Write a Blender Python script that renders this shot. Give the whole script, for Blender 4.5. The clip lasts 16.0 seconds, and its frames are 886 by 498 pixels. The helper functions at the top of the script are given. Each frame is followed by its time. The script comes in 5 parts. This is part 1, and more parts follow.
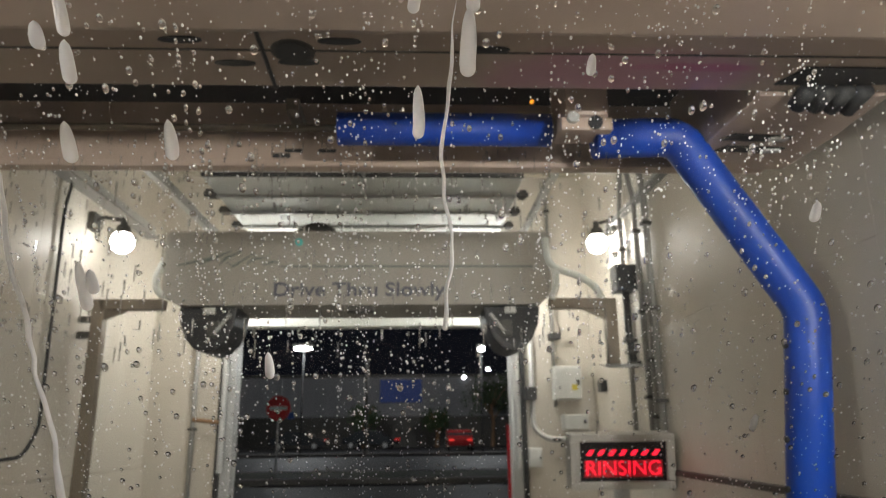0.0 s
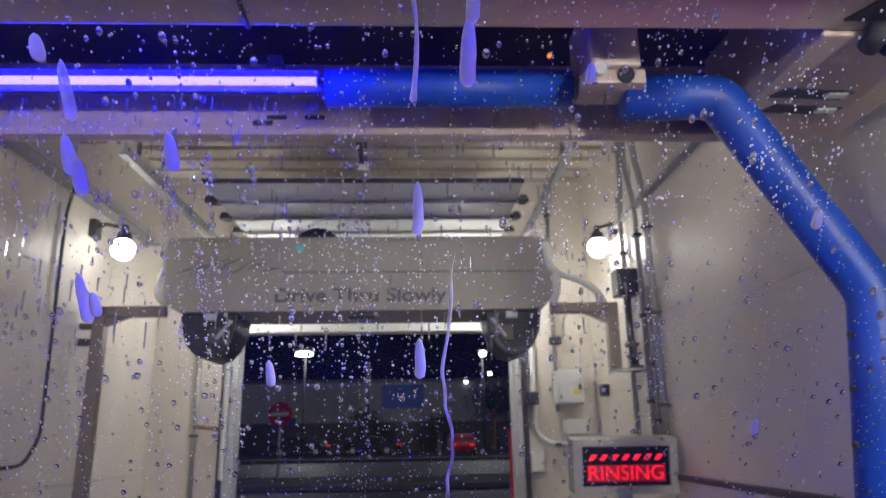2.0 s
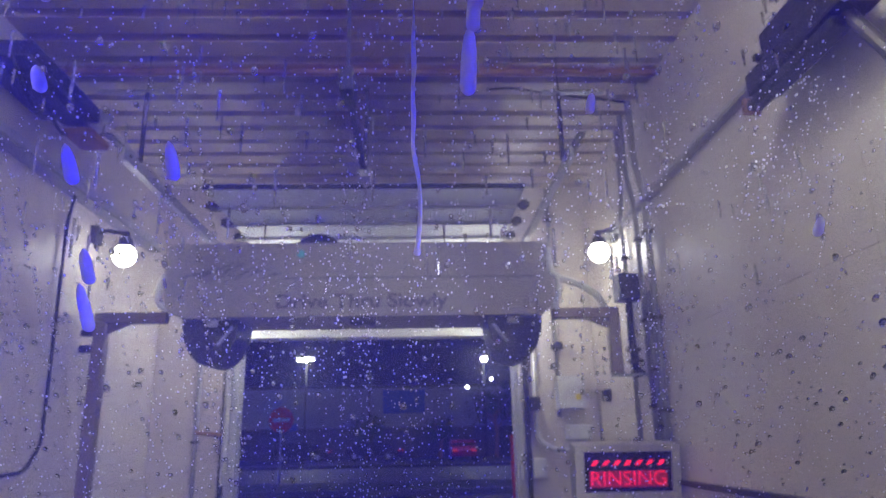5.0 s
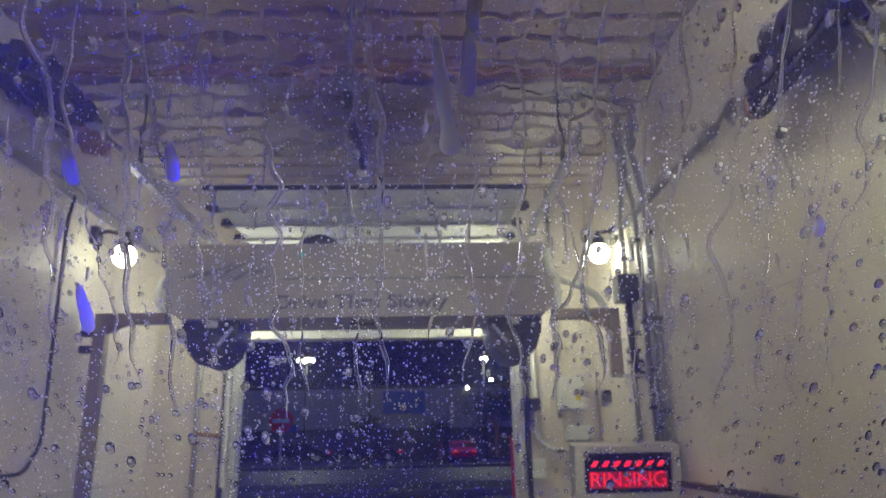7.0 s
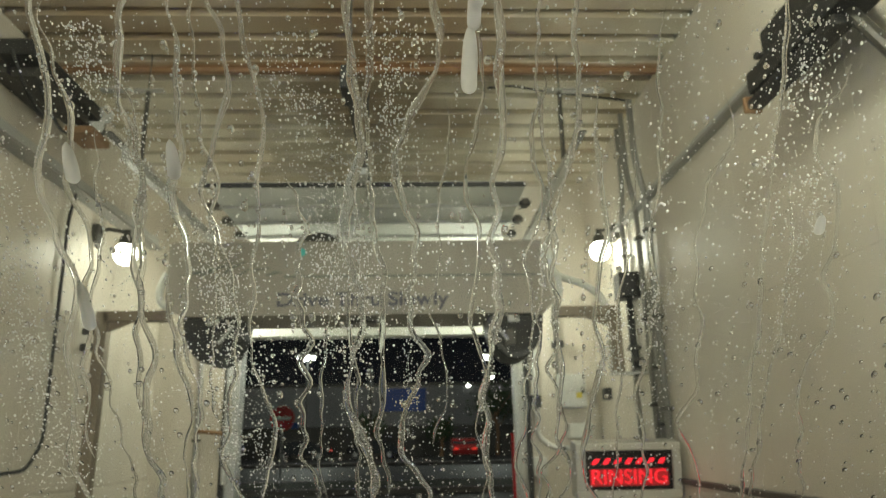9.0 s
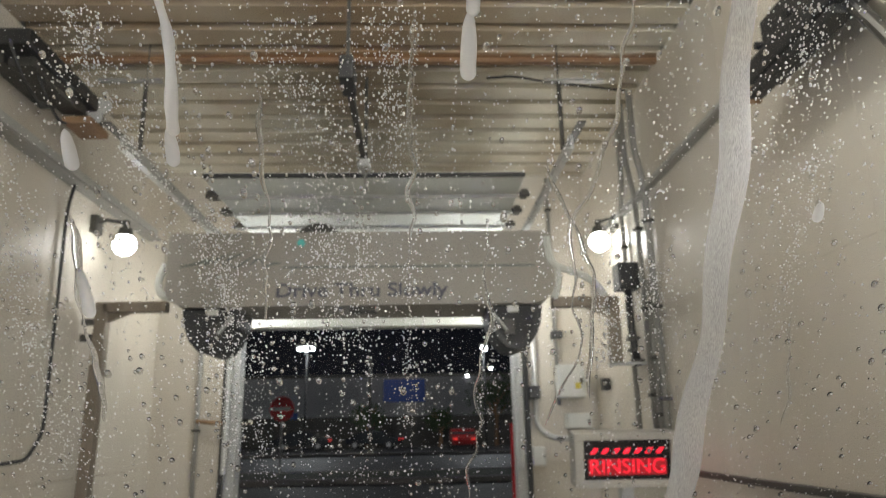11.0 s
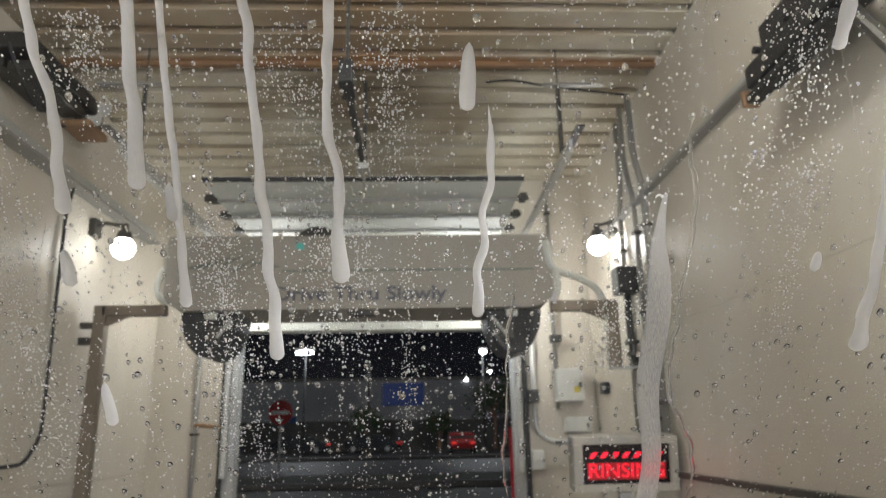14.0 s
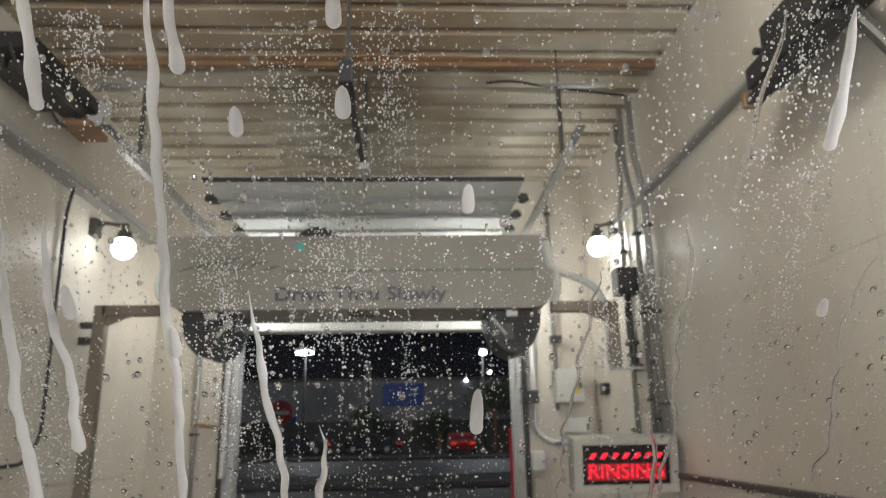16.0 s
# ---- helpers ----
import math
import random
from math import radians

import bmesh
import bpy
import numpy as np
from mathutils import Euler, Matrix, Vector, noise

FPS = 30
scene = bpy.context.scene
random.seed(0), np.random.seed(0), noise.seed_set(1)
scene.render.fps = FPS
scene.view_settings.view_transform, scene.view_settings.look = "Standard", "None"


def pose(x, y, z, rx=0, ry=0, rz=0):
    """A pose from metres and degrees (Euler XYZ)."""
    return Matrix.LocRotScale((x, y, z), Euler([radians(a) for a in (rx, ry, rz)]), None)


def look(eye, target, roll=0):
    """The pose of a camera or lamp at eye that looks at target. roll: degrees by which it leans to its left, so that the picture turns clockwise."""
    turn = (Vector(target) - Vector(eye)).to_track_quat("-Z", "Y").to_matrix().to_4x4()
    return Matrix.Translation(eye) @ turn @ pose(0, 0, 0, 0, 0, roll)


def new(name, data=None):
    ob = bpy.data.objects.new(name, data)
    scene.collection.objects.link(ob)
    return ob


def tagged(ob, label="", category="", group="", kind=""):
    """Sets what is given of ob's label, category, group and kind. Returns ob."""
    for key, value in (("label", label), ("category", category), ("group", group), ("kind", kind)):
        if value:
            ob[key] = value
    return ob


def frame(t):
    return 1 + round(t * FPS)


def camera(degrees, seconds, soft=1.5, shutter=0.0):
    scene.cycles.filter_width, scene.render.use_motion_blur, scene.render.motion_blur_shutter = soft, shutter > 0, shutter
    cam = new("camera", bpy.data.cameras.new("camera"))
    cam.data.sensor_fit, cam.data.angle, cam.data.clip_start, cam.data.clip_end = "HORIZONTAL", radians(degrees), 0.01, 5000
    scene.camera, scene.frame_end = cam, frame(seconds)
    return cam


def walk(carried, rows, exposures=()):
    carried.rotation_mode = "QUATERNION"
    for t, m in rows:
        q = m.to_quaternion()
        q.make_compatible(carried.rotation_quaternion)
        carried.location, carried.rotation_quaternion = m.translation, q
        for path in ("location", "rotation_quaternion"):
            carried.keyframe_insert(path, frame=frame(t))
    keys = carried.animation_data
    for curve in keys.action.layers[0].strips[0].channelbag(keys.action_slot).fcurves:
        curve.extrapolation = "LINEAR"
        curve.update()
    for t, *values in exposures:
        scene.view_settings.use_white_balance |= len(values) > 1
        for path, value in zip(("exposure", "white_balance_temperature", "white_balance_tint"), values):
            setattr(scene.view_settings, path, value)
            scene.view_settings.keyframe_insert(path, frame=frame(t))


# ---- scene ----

# ---------------------------------------------------------------- camera
cam = camera(66, 16.0, soft=1.1)
# focused on the wet windscreen, so the bay behind it is a little soft
cam.data.dof.use_dof, cam.data.dof.focus_distance, cam.data.dof.aperture_fstop = True, 0.60, 10.0


def eye_row(t, yaw, pitch, roll, lift=0.0):
    eye = Vector((0, 0, 1.3 + lift))
    y, p = radians(yaw), radians(pitch)
    way = Vector((math.sin(y) * math.cos(p), math.cos(y) * math.cos(p), math.sin(p)))
    return (t, look(eye, eye + way, roll))


walk(cam, [eye_row(*r) for r in (
    (0.0, 2.43, 14.97, -0.62, 0.000), (0.5, 2.44, 15.00, -0.65, 0.000), (1.0, 2.44, 15.08, -0.72, 0.001),
    (1.5, 2.40, 15.20, -0.82, 0.003), (2.0, 2.36, 15.35, -0.94, 0.005), (2.5, 2.30, 15.45, -1.02, 0.006),
    (3.0, 2.30, 15.57, -1.10, 0.007), (3.5, 2.30, 15.64, -1.12, 0.008), (4.0, 2.28, 15.70, -1.10, 0.008),
    (6.5, 2.28, 15.83, -1.08, 0.008), (7.5, 2.28, 15.85, -1.06, 0.008), (8.0, 2.25, 15.85, -1.08, 0.008),
    (8.5, 2.20, 15.77, -1.10, 0.008), (9.0, 2.20, 15.65, -1.08, 0.008), (11.5, 2.27, 14.84, -1.11, 0.004),
    (12.0, 2.29, 14.99, -1.11, 0.004), (12.5, 2.36, 15.12, -1.07, 0.005), (13.5, 2.38, 15.22, -1.08, 0.005),
    (14.5, 2.31, 15.18, -1.04, 0.005), (15.5, 2.30, 15.20, -0.99, 0.005), (16.0, 2.34, 15.24, -0.96, 0.005))],
    exposures=((0.0, 0.0, 6450, 11), (0.4, -0.05, 6450, 11), (0.6, -0.28, 6450, 12), (4.2, -0.22, 6550, 11), (6.3, -0.35, 7600, -6), (7.0, -0.3, 8100, -12), (7.6, -0.2, 8400, -20), (8.5, -0.3, 8200, -18), (9.0, -0.35, 7100, -6), (9.3, -0.35, 6900, -2), (11.5, -0.28, 6250, 11), (16.0, -0.33, 6250, 11)))

# ---------------------------------------------------------------- light
world = bpy.data.worlds.new("night")
scene.world = world
world.use_nodes = True
world.node_tree.nodes["Background"].inputs[0].default_value = (0.010, 0.012, 0.020, 1)
world.node_tree.nodes["Background"].inputs[1].default_value = 0.25


# wall lamps of the bay: place of the globe and its power; the globes glow by their material
BULB_R = 0.10
# third and fourth: fill lights added behind the car, not known to exist
BULBS = ((-2.58, 5.9, 2.94, 11), (1.79, 6.4, 3.07, 27), (-2.70, -0.8, 2.1, 165), (1.80, -0.6, 2.1, 390),
         (-1.95, 7.1, 2.62, 34), (0.95, 7.1, 2.62, 40), (-1.45, 7.35, 3.02, 14), (0.45, 7.35, 3.02, 14))
# unseen lamps assumed over the car, added to light pane and walls
ROOF_BULBS = ((-1.35, 1.9, 3.95, 55), (0.70, 1.9, 3.95, 110))
# added fill light outside the exit; no lamp is known there
YARD_FILL = (-0.5, 8.3, 3.4, 120)

# ---------------------------------------------------------------- materials


def material(name, base, rough=0.6, metal=0.0, scale=6.0, vary=0.25, bump=0.15, grime=None, grime_amount=0.4, grain=60.0, spec=0.5):
    """Paint, metal or stone: two scales of variation, streaked stains and fine relief."""
    m = bpy.data.materials.new(name)
    m.use_nodes = True
    t = m.node_tree
    b = t.nodes["Principled BSDF"]
    b.inputs["Roughness"].default_value, b.inputs["Metallic"].default_value = rough, metal
    b.inputs["Specular IOR Level"].default_value = spec
    co = t.nodes.new("ShaderNodeTexCoord")
    big = t.nodes.new("ShaderNodeTexNoise")
    big.inputs["Scale"].default_value, big.inputs["Detail"].default_value = scale, 5
    fine = t.nodes.new("ShaderNodeTexNoise")
    fine.inputs["Scale"].default_value, fine.inputs["Detail"].default_value = grain, 3
    stretch = t.nodes.new("ShaderNodeMapping")
    stretch.inputs["Scale"].default_value = (1, 1, 0.22)
    t.links.new(co.outputs["Object"], stretch.inputs[0])
    t.links.new(stretch.outputs[0], big.inputs["Vector"])
    t.links.new(co.outputs["Object"], fine.inputs["Vector"])
    ramp = t.nodes.new("ShaderNodeValToRGB")
    ramp.color_ramp.elements[0].position, ramp.color_ramp.elements[1].position = 0.35, 0.68
    g = grime or [c * 0.6 for c in base]
    ramp.color_ramp.elements[0].color = (*[c * (1 - grime_amount) + k * grime_amount for c, k in zip(base, g)], 1)
    ramp.color_ramp.elements[1].color = (*base, 1)
    t.links.new(big.outputs["Fac"], ramp.inputs[0])
    mix = t.nodes.new("ShaderNodeMix")
    mix.data_type, mix.blend_type = "RGBA", "MULTIPLY"
    mix.inputs["Factor"].default_value = vary
    t.links.new(ramp.outputs[0], mix.inputs["A"])
    t.links.new(fine.outputs["Color"], mix.inputs["B"])
    grey = t.nodes.new("ShaderNodeRGBToBW")
    t.links.new(fine.outputs["Color"], grey.inputs[0])
    t.links.new(grey.outputs[0], mix.inputs["B"])
    t.links.new(mix.outputs["Result"], b.inputs["Base Color"])
    wear = t.nodes.new("ShaderNodeMapRange")
    wear.inputs["To Min"].default_value, wear.inputs["To Max"].default_value = rough * 0.75, min(1, rough * 1.2)
    t.links.new(big.outputs["Fac"], wear.inputs["Value"])
    t.links.new(wear.outputs[0], b.inputs["Roughness"])
    if bump:
        bp = t.nodes.new("ShaderNodeBump")
        bp.inputs["Strength"].default_value, bp.inputs["Distance"].default_value = bump, 0.004
        t.links.new(fine.outputs["Fac"], bp.inputs["Height"])
        t.links.new(bp.outputs[0], b.inputs["Normal"])
    return m


def glow(name, color, strength):
    m = bpy.data.materials.new(name)
    m.use_nodes = True
    b = m.node_tree.nodes["Principled BSDF"]
    b.inputs["Base Color"].default_value = (*[c * 0.5 for c in color], 1)
    b.inputs["Emission Color"].default_value = (*color, 1)
    b.inputs["Emission Strength"].default_value = strength
    return m


def foam(name, base, share, spread=0.15):
    """Soap foam: milky, lit from both sides, a little of it clear."""
    m = bpy.data.materials.new(name)
    m.use_nodes = True
    t = m.node_tree
    t.nodes.remove(t.nodes["Principled BSDF"])
    out = t.nodes["Material Output"]
    d, l, c = t.nodes.new("ShaderNodeBsdfDiffuse"), t.nodes.new("ShaderNodeBsdfTranslucent"), t.nodes.new("ShaderNodeBsdfTransparent")
    n = t.nodes.new("ShaderNodeTexNoise")
    n.inputs["Scale"].default_value = 120
    d.inputs[0].default_value = l.inputs[0].default_value = (*base, 1)
    a, b = t.nodes.new("ShaderNodeMixShader"), t.nodes.new("ShaderNodeMixShader")
    a.inputs[0].default_value = 0.62
    rng = t.nodes.new("ShaderNodeMapRange")
    rng.inputs["From Min"].default_value, rng.inputs["From Max"].default_value = 0.3, 0.7
    rng.inputs["To Min"].default_value, rng.inputs["To Max"].default_value = share - spread, share + spread
    t.links.new(n.outputs["Fac"], rng.inputs["Value"])
    t.links.new(rng.outputs[0], b.inputs[0])
    t.links.new(d.outputs[0], a.inputs[1])
    t.links.new(l.outputs[0], a.inputs[2])
    t.links.new(c.outputs[0], b.inputs[1])
    t.links.new(a.outputs[0], b.inputs[2])
    coat, wet = t.nodes.new("ShaderNodeBsdfGlossy"), t.nodes.new("ShaderNodeMixShader")
    coat.inputs["Roughness"].default_value, wet.inputs[0].default_value = 0.12, 0.05
    t.links.new(b.outputs[0], wet.inputs[1])
    t.links.new(coat.outputs[0], wet.inputs[2])
    t.links.new(wet.outputs[0], out.inputs["Surface"])
    return m


def wet_glass():
    """Clear pane with a thin uneven film of soapy water that scatters a little light."""
    m = bpy.data.materials.new("wet_glass")
    m.use_nodes = True
    t = m.node_tree
    t.nodes.remove(t.nodes["Principled BSDF"])
    out = t.nodes["Material Output"]
    clear, film, gloss = t.nodes.new("ShaderNodeBsdfTransparent"), t.nodes.new("ShaderNodeBsdfTranslucent"), t.nodes.new("ShaderNodeBsdfGlossy")
    clear.inputs[0].default_value = (0.97, 0.98, 0.97, 1)
    film.inputs[0].default_value = (0.9, 0.9, 0.95, 1)
    gloss.inputs["Roughness"].default_value = 0.02
    n = t.nodes.new("ShaderNodeTexNoise")
    n.inputs["Scale"].default_value, n.inputs["Detail"].default_value = 5, 6
    rng = t.nodes.new("ShaderNodeMapRange")
    rng.inputs["From Min"].default_value, rng.inputs["From Max"].default_value = 0.35, 0.65
    rng.inputs["To Min"].default_value, rng.inputs["To Max"].default_value = FILM_MIN, FILM_MAX
    a, b = t.nodes.new("ShaderNodeMixShader"), t.nodes.new("ShaderNodeMixShader")
    fr = t.nodes.new("ShaderNodeMath")
    fr.operation = "MULTIPLY"
    fr.inputs[0].default_value, fr.inputs[1].default_value = 0.15, 0.2
    t.links.new(n.outputs["Fac"], rng.inputs["Value"])
    t.links.new(rng.outputs[0], a.inputs[0])
    t.links.new(clear.outputs[0], a.inputs[1])
    t.links.new(film.outputs[0], a.inputs[2])
    t.links.new(fr.outputs[0], b.inputs[0])
    t.links.new(a.outputs[0], b.inputs[1])
    t.links.new(gloss.outputs[0], b.inputs[2])
    t.links.new(b.outputs[0], out.inputs["Surface"])
    return m


FILM_MIN, FILM_MAX = 0.002, 0.008
WALL = material("wall_panel", (0.67, 0.63, 0.55), 0.46, scale=1.1, vary=0.15, bump=0.06, grime=(0.40, 0.33, 0.24), grime_amount=0.55, grain=30)
JOINT = material("panel_joint", (0.60, 0.55, 0.46), 0.5, scale=3)


def add_stains(m, stains):
    """Uneven stains on a material: each has its middle, its half sizes, colour, strength and grain."""
    t = m.node_tree
    b = t.nodes["Principled BSDF"]
    out = b.inputs["Base Color"].links[0].from_socket
    co = t.nodes.new("ShaderNodeTexCoord")
    for at, size, colour, most, grain in stains:
        mp, ln = t.nodes.new("ShaderNodeMapping"), t.nodes.new("ShaderNodeVectorMath")
        mp.vector_type, ln.operation = "TEXTURE", "LENGTH"
        mp.inputs["Location"].default_value, mp.inputs["Scale"].default_value = at, size
        no, add, rg, mix = t.nodes.new("ShaderNodeTexNoise"), t.nodes.new("ShaderNodeMath"), t.nodes.new("ShaderNodeMapRange"), t.nodes.new("ShaderNodeMix")
        no.inputs["Scale"].default_value, no.inputs["Detail"].default_value = grain, 5
        add.operation = "ADD"
        rg.interpolation_type = "SMOOTHSTEP"
        rg.inputs["From Min"].default_value, rg.inputs["From Max"].default_value = 1.85, 1.05
        rg.inputs["To Max"].default_value = most
        mix.data_type = "RGBA"
        mix.inputs["B"].default_value = (*colour, 1)
        t.links.new(co.outputs["Object"], mp.inputs[0])
        t.links.new(mp.outputs[0], ln.inputs[0])
        t.links.new(co.outputs["Object"], no.inputs["Vector"])
        t.links.new(ln.outputs["Value"], add.inputs[0])
        t.links.new(no.outputs["Fac"], add.inputs[1])
        t.links.new(add.outputs[0], rg.inputs["Value"])
        t.links.new(rg.outputs[0], mix.inputs["Factor"])
        t.links.new(out, mix.inputs["A"])
        out = mix.outputs["Result"]
    t.links.new(out, b.inputs["Base Color"])
    return m


# brown round the door opener and at the front, rust along the lap joint
DECK = add_stains(material("roof_deck", (0.72, 0.68, 0.56), 0.5, scale=1.3, grime=(0.34, 0.25, 0.15), grime_amount=0.7, bump=0.08), (
    ((-0.42, 5.35, 4.27), (0.62, 1.25, 4), (0.20, 0.14, 0.08), 0.68, 2.2),
    ((-0.9, 4.5, 4.27), (2.2, 0.55, 4), (0.26, 0.17, 0.09), 0.65, 3.0),
    ((0.0, 5.0, 4.27), (3.2, 0.10, 4), (0.30, 0.13, 0.04), 0.8, 5.0)))
RUST = material("rusty_steel", (0.32, 0.19, 0.10), 0.8, scale=5, grime=(0.14, 0.07, 0.04))
DOORWHITE = add_stains(material("door_panel_paint", (0.80, 0.83, 0.80), 0.62, scale=2, grime=(0.55, 0.56, 0.48), grime_amount=0.3, bump=0.04), (
    ((-0.9, 6.25, 0.0), (0.9, 0.06, 1), (0.42, 0.46, 0.12), 0.6, 5.0), ((0.5, 6.24, 0.0), (0.6, 0.05, 1), (0.42, 0.46, 0.12), 0.6, 5.0)))
WHITE = material("white_door_paint", (0.78, 0.80, 0.76), 0.4, scale=2, grime=(0.5, 0.5, 0.4), grime_amount=0.35, bump=0.04)
GALV = material("galvanised_steel", (0.55, 0.55, 0.53), 0.42, 0.35, scale=8, bump=0.08)
DARKSTEEL = material("dark_steel", (0.10, 0.095, 0.085), 0.5, 0.6, scale=6)
BROWNSTEEL = material("stained_steel_frame", (0.26, 0.22, 0.17), 0.45, 0.4, scale=6, grime=(0.12, 0.08, 0.05))
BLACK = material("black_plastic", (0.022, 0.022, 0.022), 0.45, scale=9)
RUBBER = material("black_rubber", (0.03, 0.03, 0.03), 0.7, scale=9)
DRYER = material("dryer_housing", (0.38, 0.355, 0.315), 0.5, scale=2.5, grime=(0.26, 0.22, 0.17), bump=0.06)
INK = material("blue_ink", (0.10, 0.10, 0.13), 0.5, bump=0)
INKGREEN = material("green_ink", (0.15, 0.17, 0.15), 0.5, bump=0)
GREYPIPE = material("grey_conduit", (0.34, 0.33, 0.31), 0.45, 0.3, scale=8)
BOXGREY = material("grey_enclosure", (0.62, 0.62, 0.58), 0.45, scale=6, bump=0.03)
STAINLESS = material("stainless_case", (0.58, 0.55, 0.49), 0.4, 0.25, scale=6)
SCREEN = material("display_black", (0.012, 0.008, 0.010), 0.25, bump=0)
GANTRY = material("gantry_cover", (0.54, 0.42, 0.345), 0.42, scale=2.2, grime=(0.30, 0.20, 0.14), bump=0.05)
PINKGANTRY = add_stains(material("stained_gantry_cover", (0.54, 0.42, 0.345), 0.42, scale=2.2, grime=(0.30, 0.20, 0.14), bump=0.05), (
    ((0.80, -1.02, 0.0), (0.52, 0.17, 1), (0.50, 0.24, 0.34), 0.75, 4.0), ((1.05, -1.08, 0.0), (0.22, 0.03, 1), (0.48, 0.10, 0.24), 0.6, 9.0)))
BLUE = material("blue_arm_padding", (0.004, 0.07, 0.50), 0.5, scale=7, grime=(0.004, 0.03, 0.22), grime_amount=0.6, bump=0.08)
CONCRETE = material("wet_concrete", (0.42, 0.40, 0.37), 0.35, scale=2, grime=(0.18, 0.17, 0.15))
ASPHALT = material("asphalt", (0.05, 0.05, 0.052), 0.7, scale=0.7, grain=90)
KERB = material("kerb_concrete", (0.27, 0.26, 0.24), 0.8, scale=3)
GRASS = material("grass_verge", (0.06, 0.085, 0.03), 0.9, scale=4)
FARWALL = material("far_building_render", (0.34, 0.34, 0.35), 0.8, scale=0.5)
FARBLUE = material("blue_sign_panel", (0.03, 0.09, 0.42), 0.5, scale=2)
SIGNRED = material("sign_red", (0.80, 0.03, 0.04), 0.4, scale=5, bump=0)
SIGNWHITE = material("sign_white", (0.8, 0.8, 0.8), 0.4, scale=5, bump=0)
LEAF = material("night_leaves", (0.05, 0.09, 0.03), 0.7, scale=8)
CARPAINT = material("grey_car_paint", (0.06, 0.065, 0.07), 0.25, 0.3, scale=4, bump=0)
REDPAINT = material("red_car_paint", (0.30, 0.015, 0.015), 0.3, 0.1, scale=4, bump=0)
TRIM = material("dark_cabin_trim", (0.03, 0.03, 0.032), 0.8, scale=9)
LEDBLUE = glow("blue_led_glow", (0.0022, 0.0017, 1.0), 600)
LEDRED = glow("red_led_glow", (1.0, 0.010, 0.035), 1.9)
LEDREDDIM = glow("red_led_haze_glow", (0.9, 0.005, 0.02), 0.13)
STREET = glow("street_lamp_glow", (0.95, 0.97, 1.0), 40)
COLUMN = material("black_lamp_column", (0.004, 0.004, 0.004), 0.9, bump=0)
TAIL = glow("tail_light_glow", (1.0, 0.05, 0.04), 0.8)
TEAL = glow("teal_glint_glow", (0.10, 0.55, 0.50), 0.3)
FOAM = foam("white_soap_foam", (0.95, 0.945, 0.945), 0.93, 0.07)


def milky_water(name, share, rough=0.02):
    """Rinse water with some soap in it."""
    m = bpy.data.materials.new(name)
    m.use_nodes = True
    t = m.node_tree
    t.nodes.remove(t.nodes["Principled BSDF"])
    c, l, mix = t.nodes.new("ShaderNodeBsdfGlass"), t.nodes.new("ShaderNodeBsdfTranslucent"), t.nodes.new("ShaderNodeMixShader")
    c.inputs["IOR"].default_value, c.inputs["Roughness"].default_value, mix.inputs[0].default_value = 1.33, rough, share
    t.links.new(c.outputs[0], mix.inputs[1])
    t.links.new(l.outputs[0], mix.inputs[2])
    t.links.new(mix.outputs[0], t.nodes["Material Output"].inputs["Surface"])
    return m


RUNFOAM = milky_water("thin_soapy_water", 0.15, 0.03)
RINSE = milky_water("rinse_water", 0.055, 0.0)
THINRINSE = foam("thin_rinse_film", (0.92, 0.92, 0.96), 0.035, 0.02)
SOAPDROP = milky_water("soapy_drop_water", 0.22, 0.05)
# milky white of soapy beads, also standing in for the drops' lamp glints
BEADS = foam("bead_and_glint_white", (0.96, 0.96, 0.96), 0.85, 0.15)
WATER = milky_water("clear_water", 0.08, 0.0)
BANDFOAM = foam("foam_curtain_water", (0.92, 0.92, 0.92), 0.42, 0.14)
# for the added shield: lets a little of the tube's light through
SMOKED = foam("tube_shield_plastic", (0.20, 0.20, 0.22), 0.98, 0.01)
GLASS = wet_glass()

# ---------------------------------------------------------------- mesh helpers


def finish(name, bm, mat, smooth=False):
    bmesh.ops.recalc_face_normals(bm, faces=bm.faces)
    me = bpy.data.meshes.new(name)
    bm.to_mesh(me)
    bm.free()
    me.materials.append(mat)
    if smooth:
        for p in me.polygons:
            p.use_smooth = True
    return new(name, me)


def part(name, bm, mat, parent=None, label="", smooth=False):
    ob = finish(name, bm, mat, smooth)
    if parent is not None:
        ob.parent = parent
    return tagged(ob, label)


def empty(name, at=(0, 0, 0)):
    ob = new(name)
    ob.location = at
    return ob


def box(x0, x1, y0, y1, z0, z1, bevel=0.0, bm=None):
    bm = bm or bmesh.new()
    m = Matrix.LocRotScale(((x0 + x1) / 2, (y0 + y1) / 2, (z0 + z1) / 2), None, (x1 - x0, y1 - y0, z1 - z0))
    r = bmesh.ops.create_cube(bm, size=1, matrix=m)
    if bevel:
        edges = list({e for v in r["verts"] for e in v.link_edges})
        bmesh.ops.bevel(bm, geom=edges, offset=bevel, segments=2, profile=0.6, affect="EDGES")
    return bm


def rod(a, b, r, sides=12, bm=None, r2=None):
    bm = bm or bmesh.new()
    a, b = Vector(a), Vector(b)
    d = b - a
    m = Matrix.Translation((a + b) / 2) @ d.to_track_quat("Z", "Y").to_matrix().to_4x4()
    bmesh.ops.create_cone(bm, cap_ends=True, segments=sides, radius1=r, radius2=r if r2 is None else r2, depth=d.length, matrix=m)
    return bm


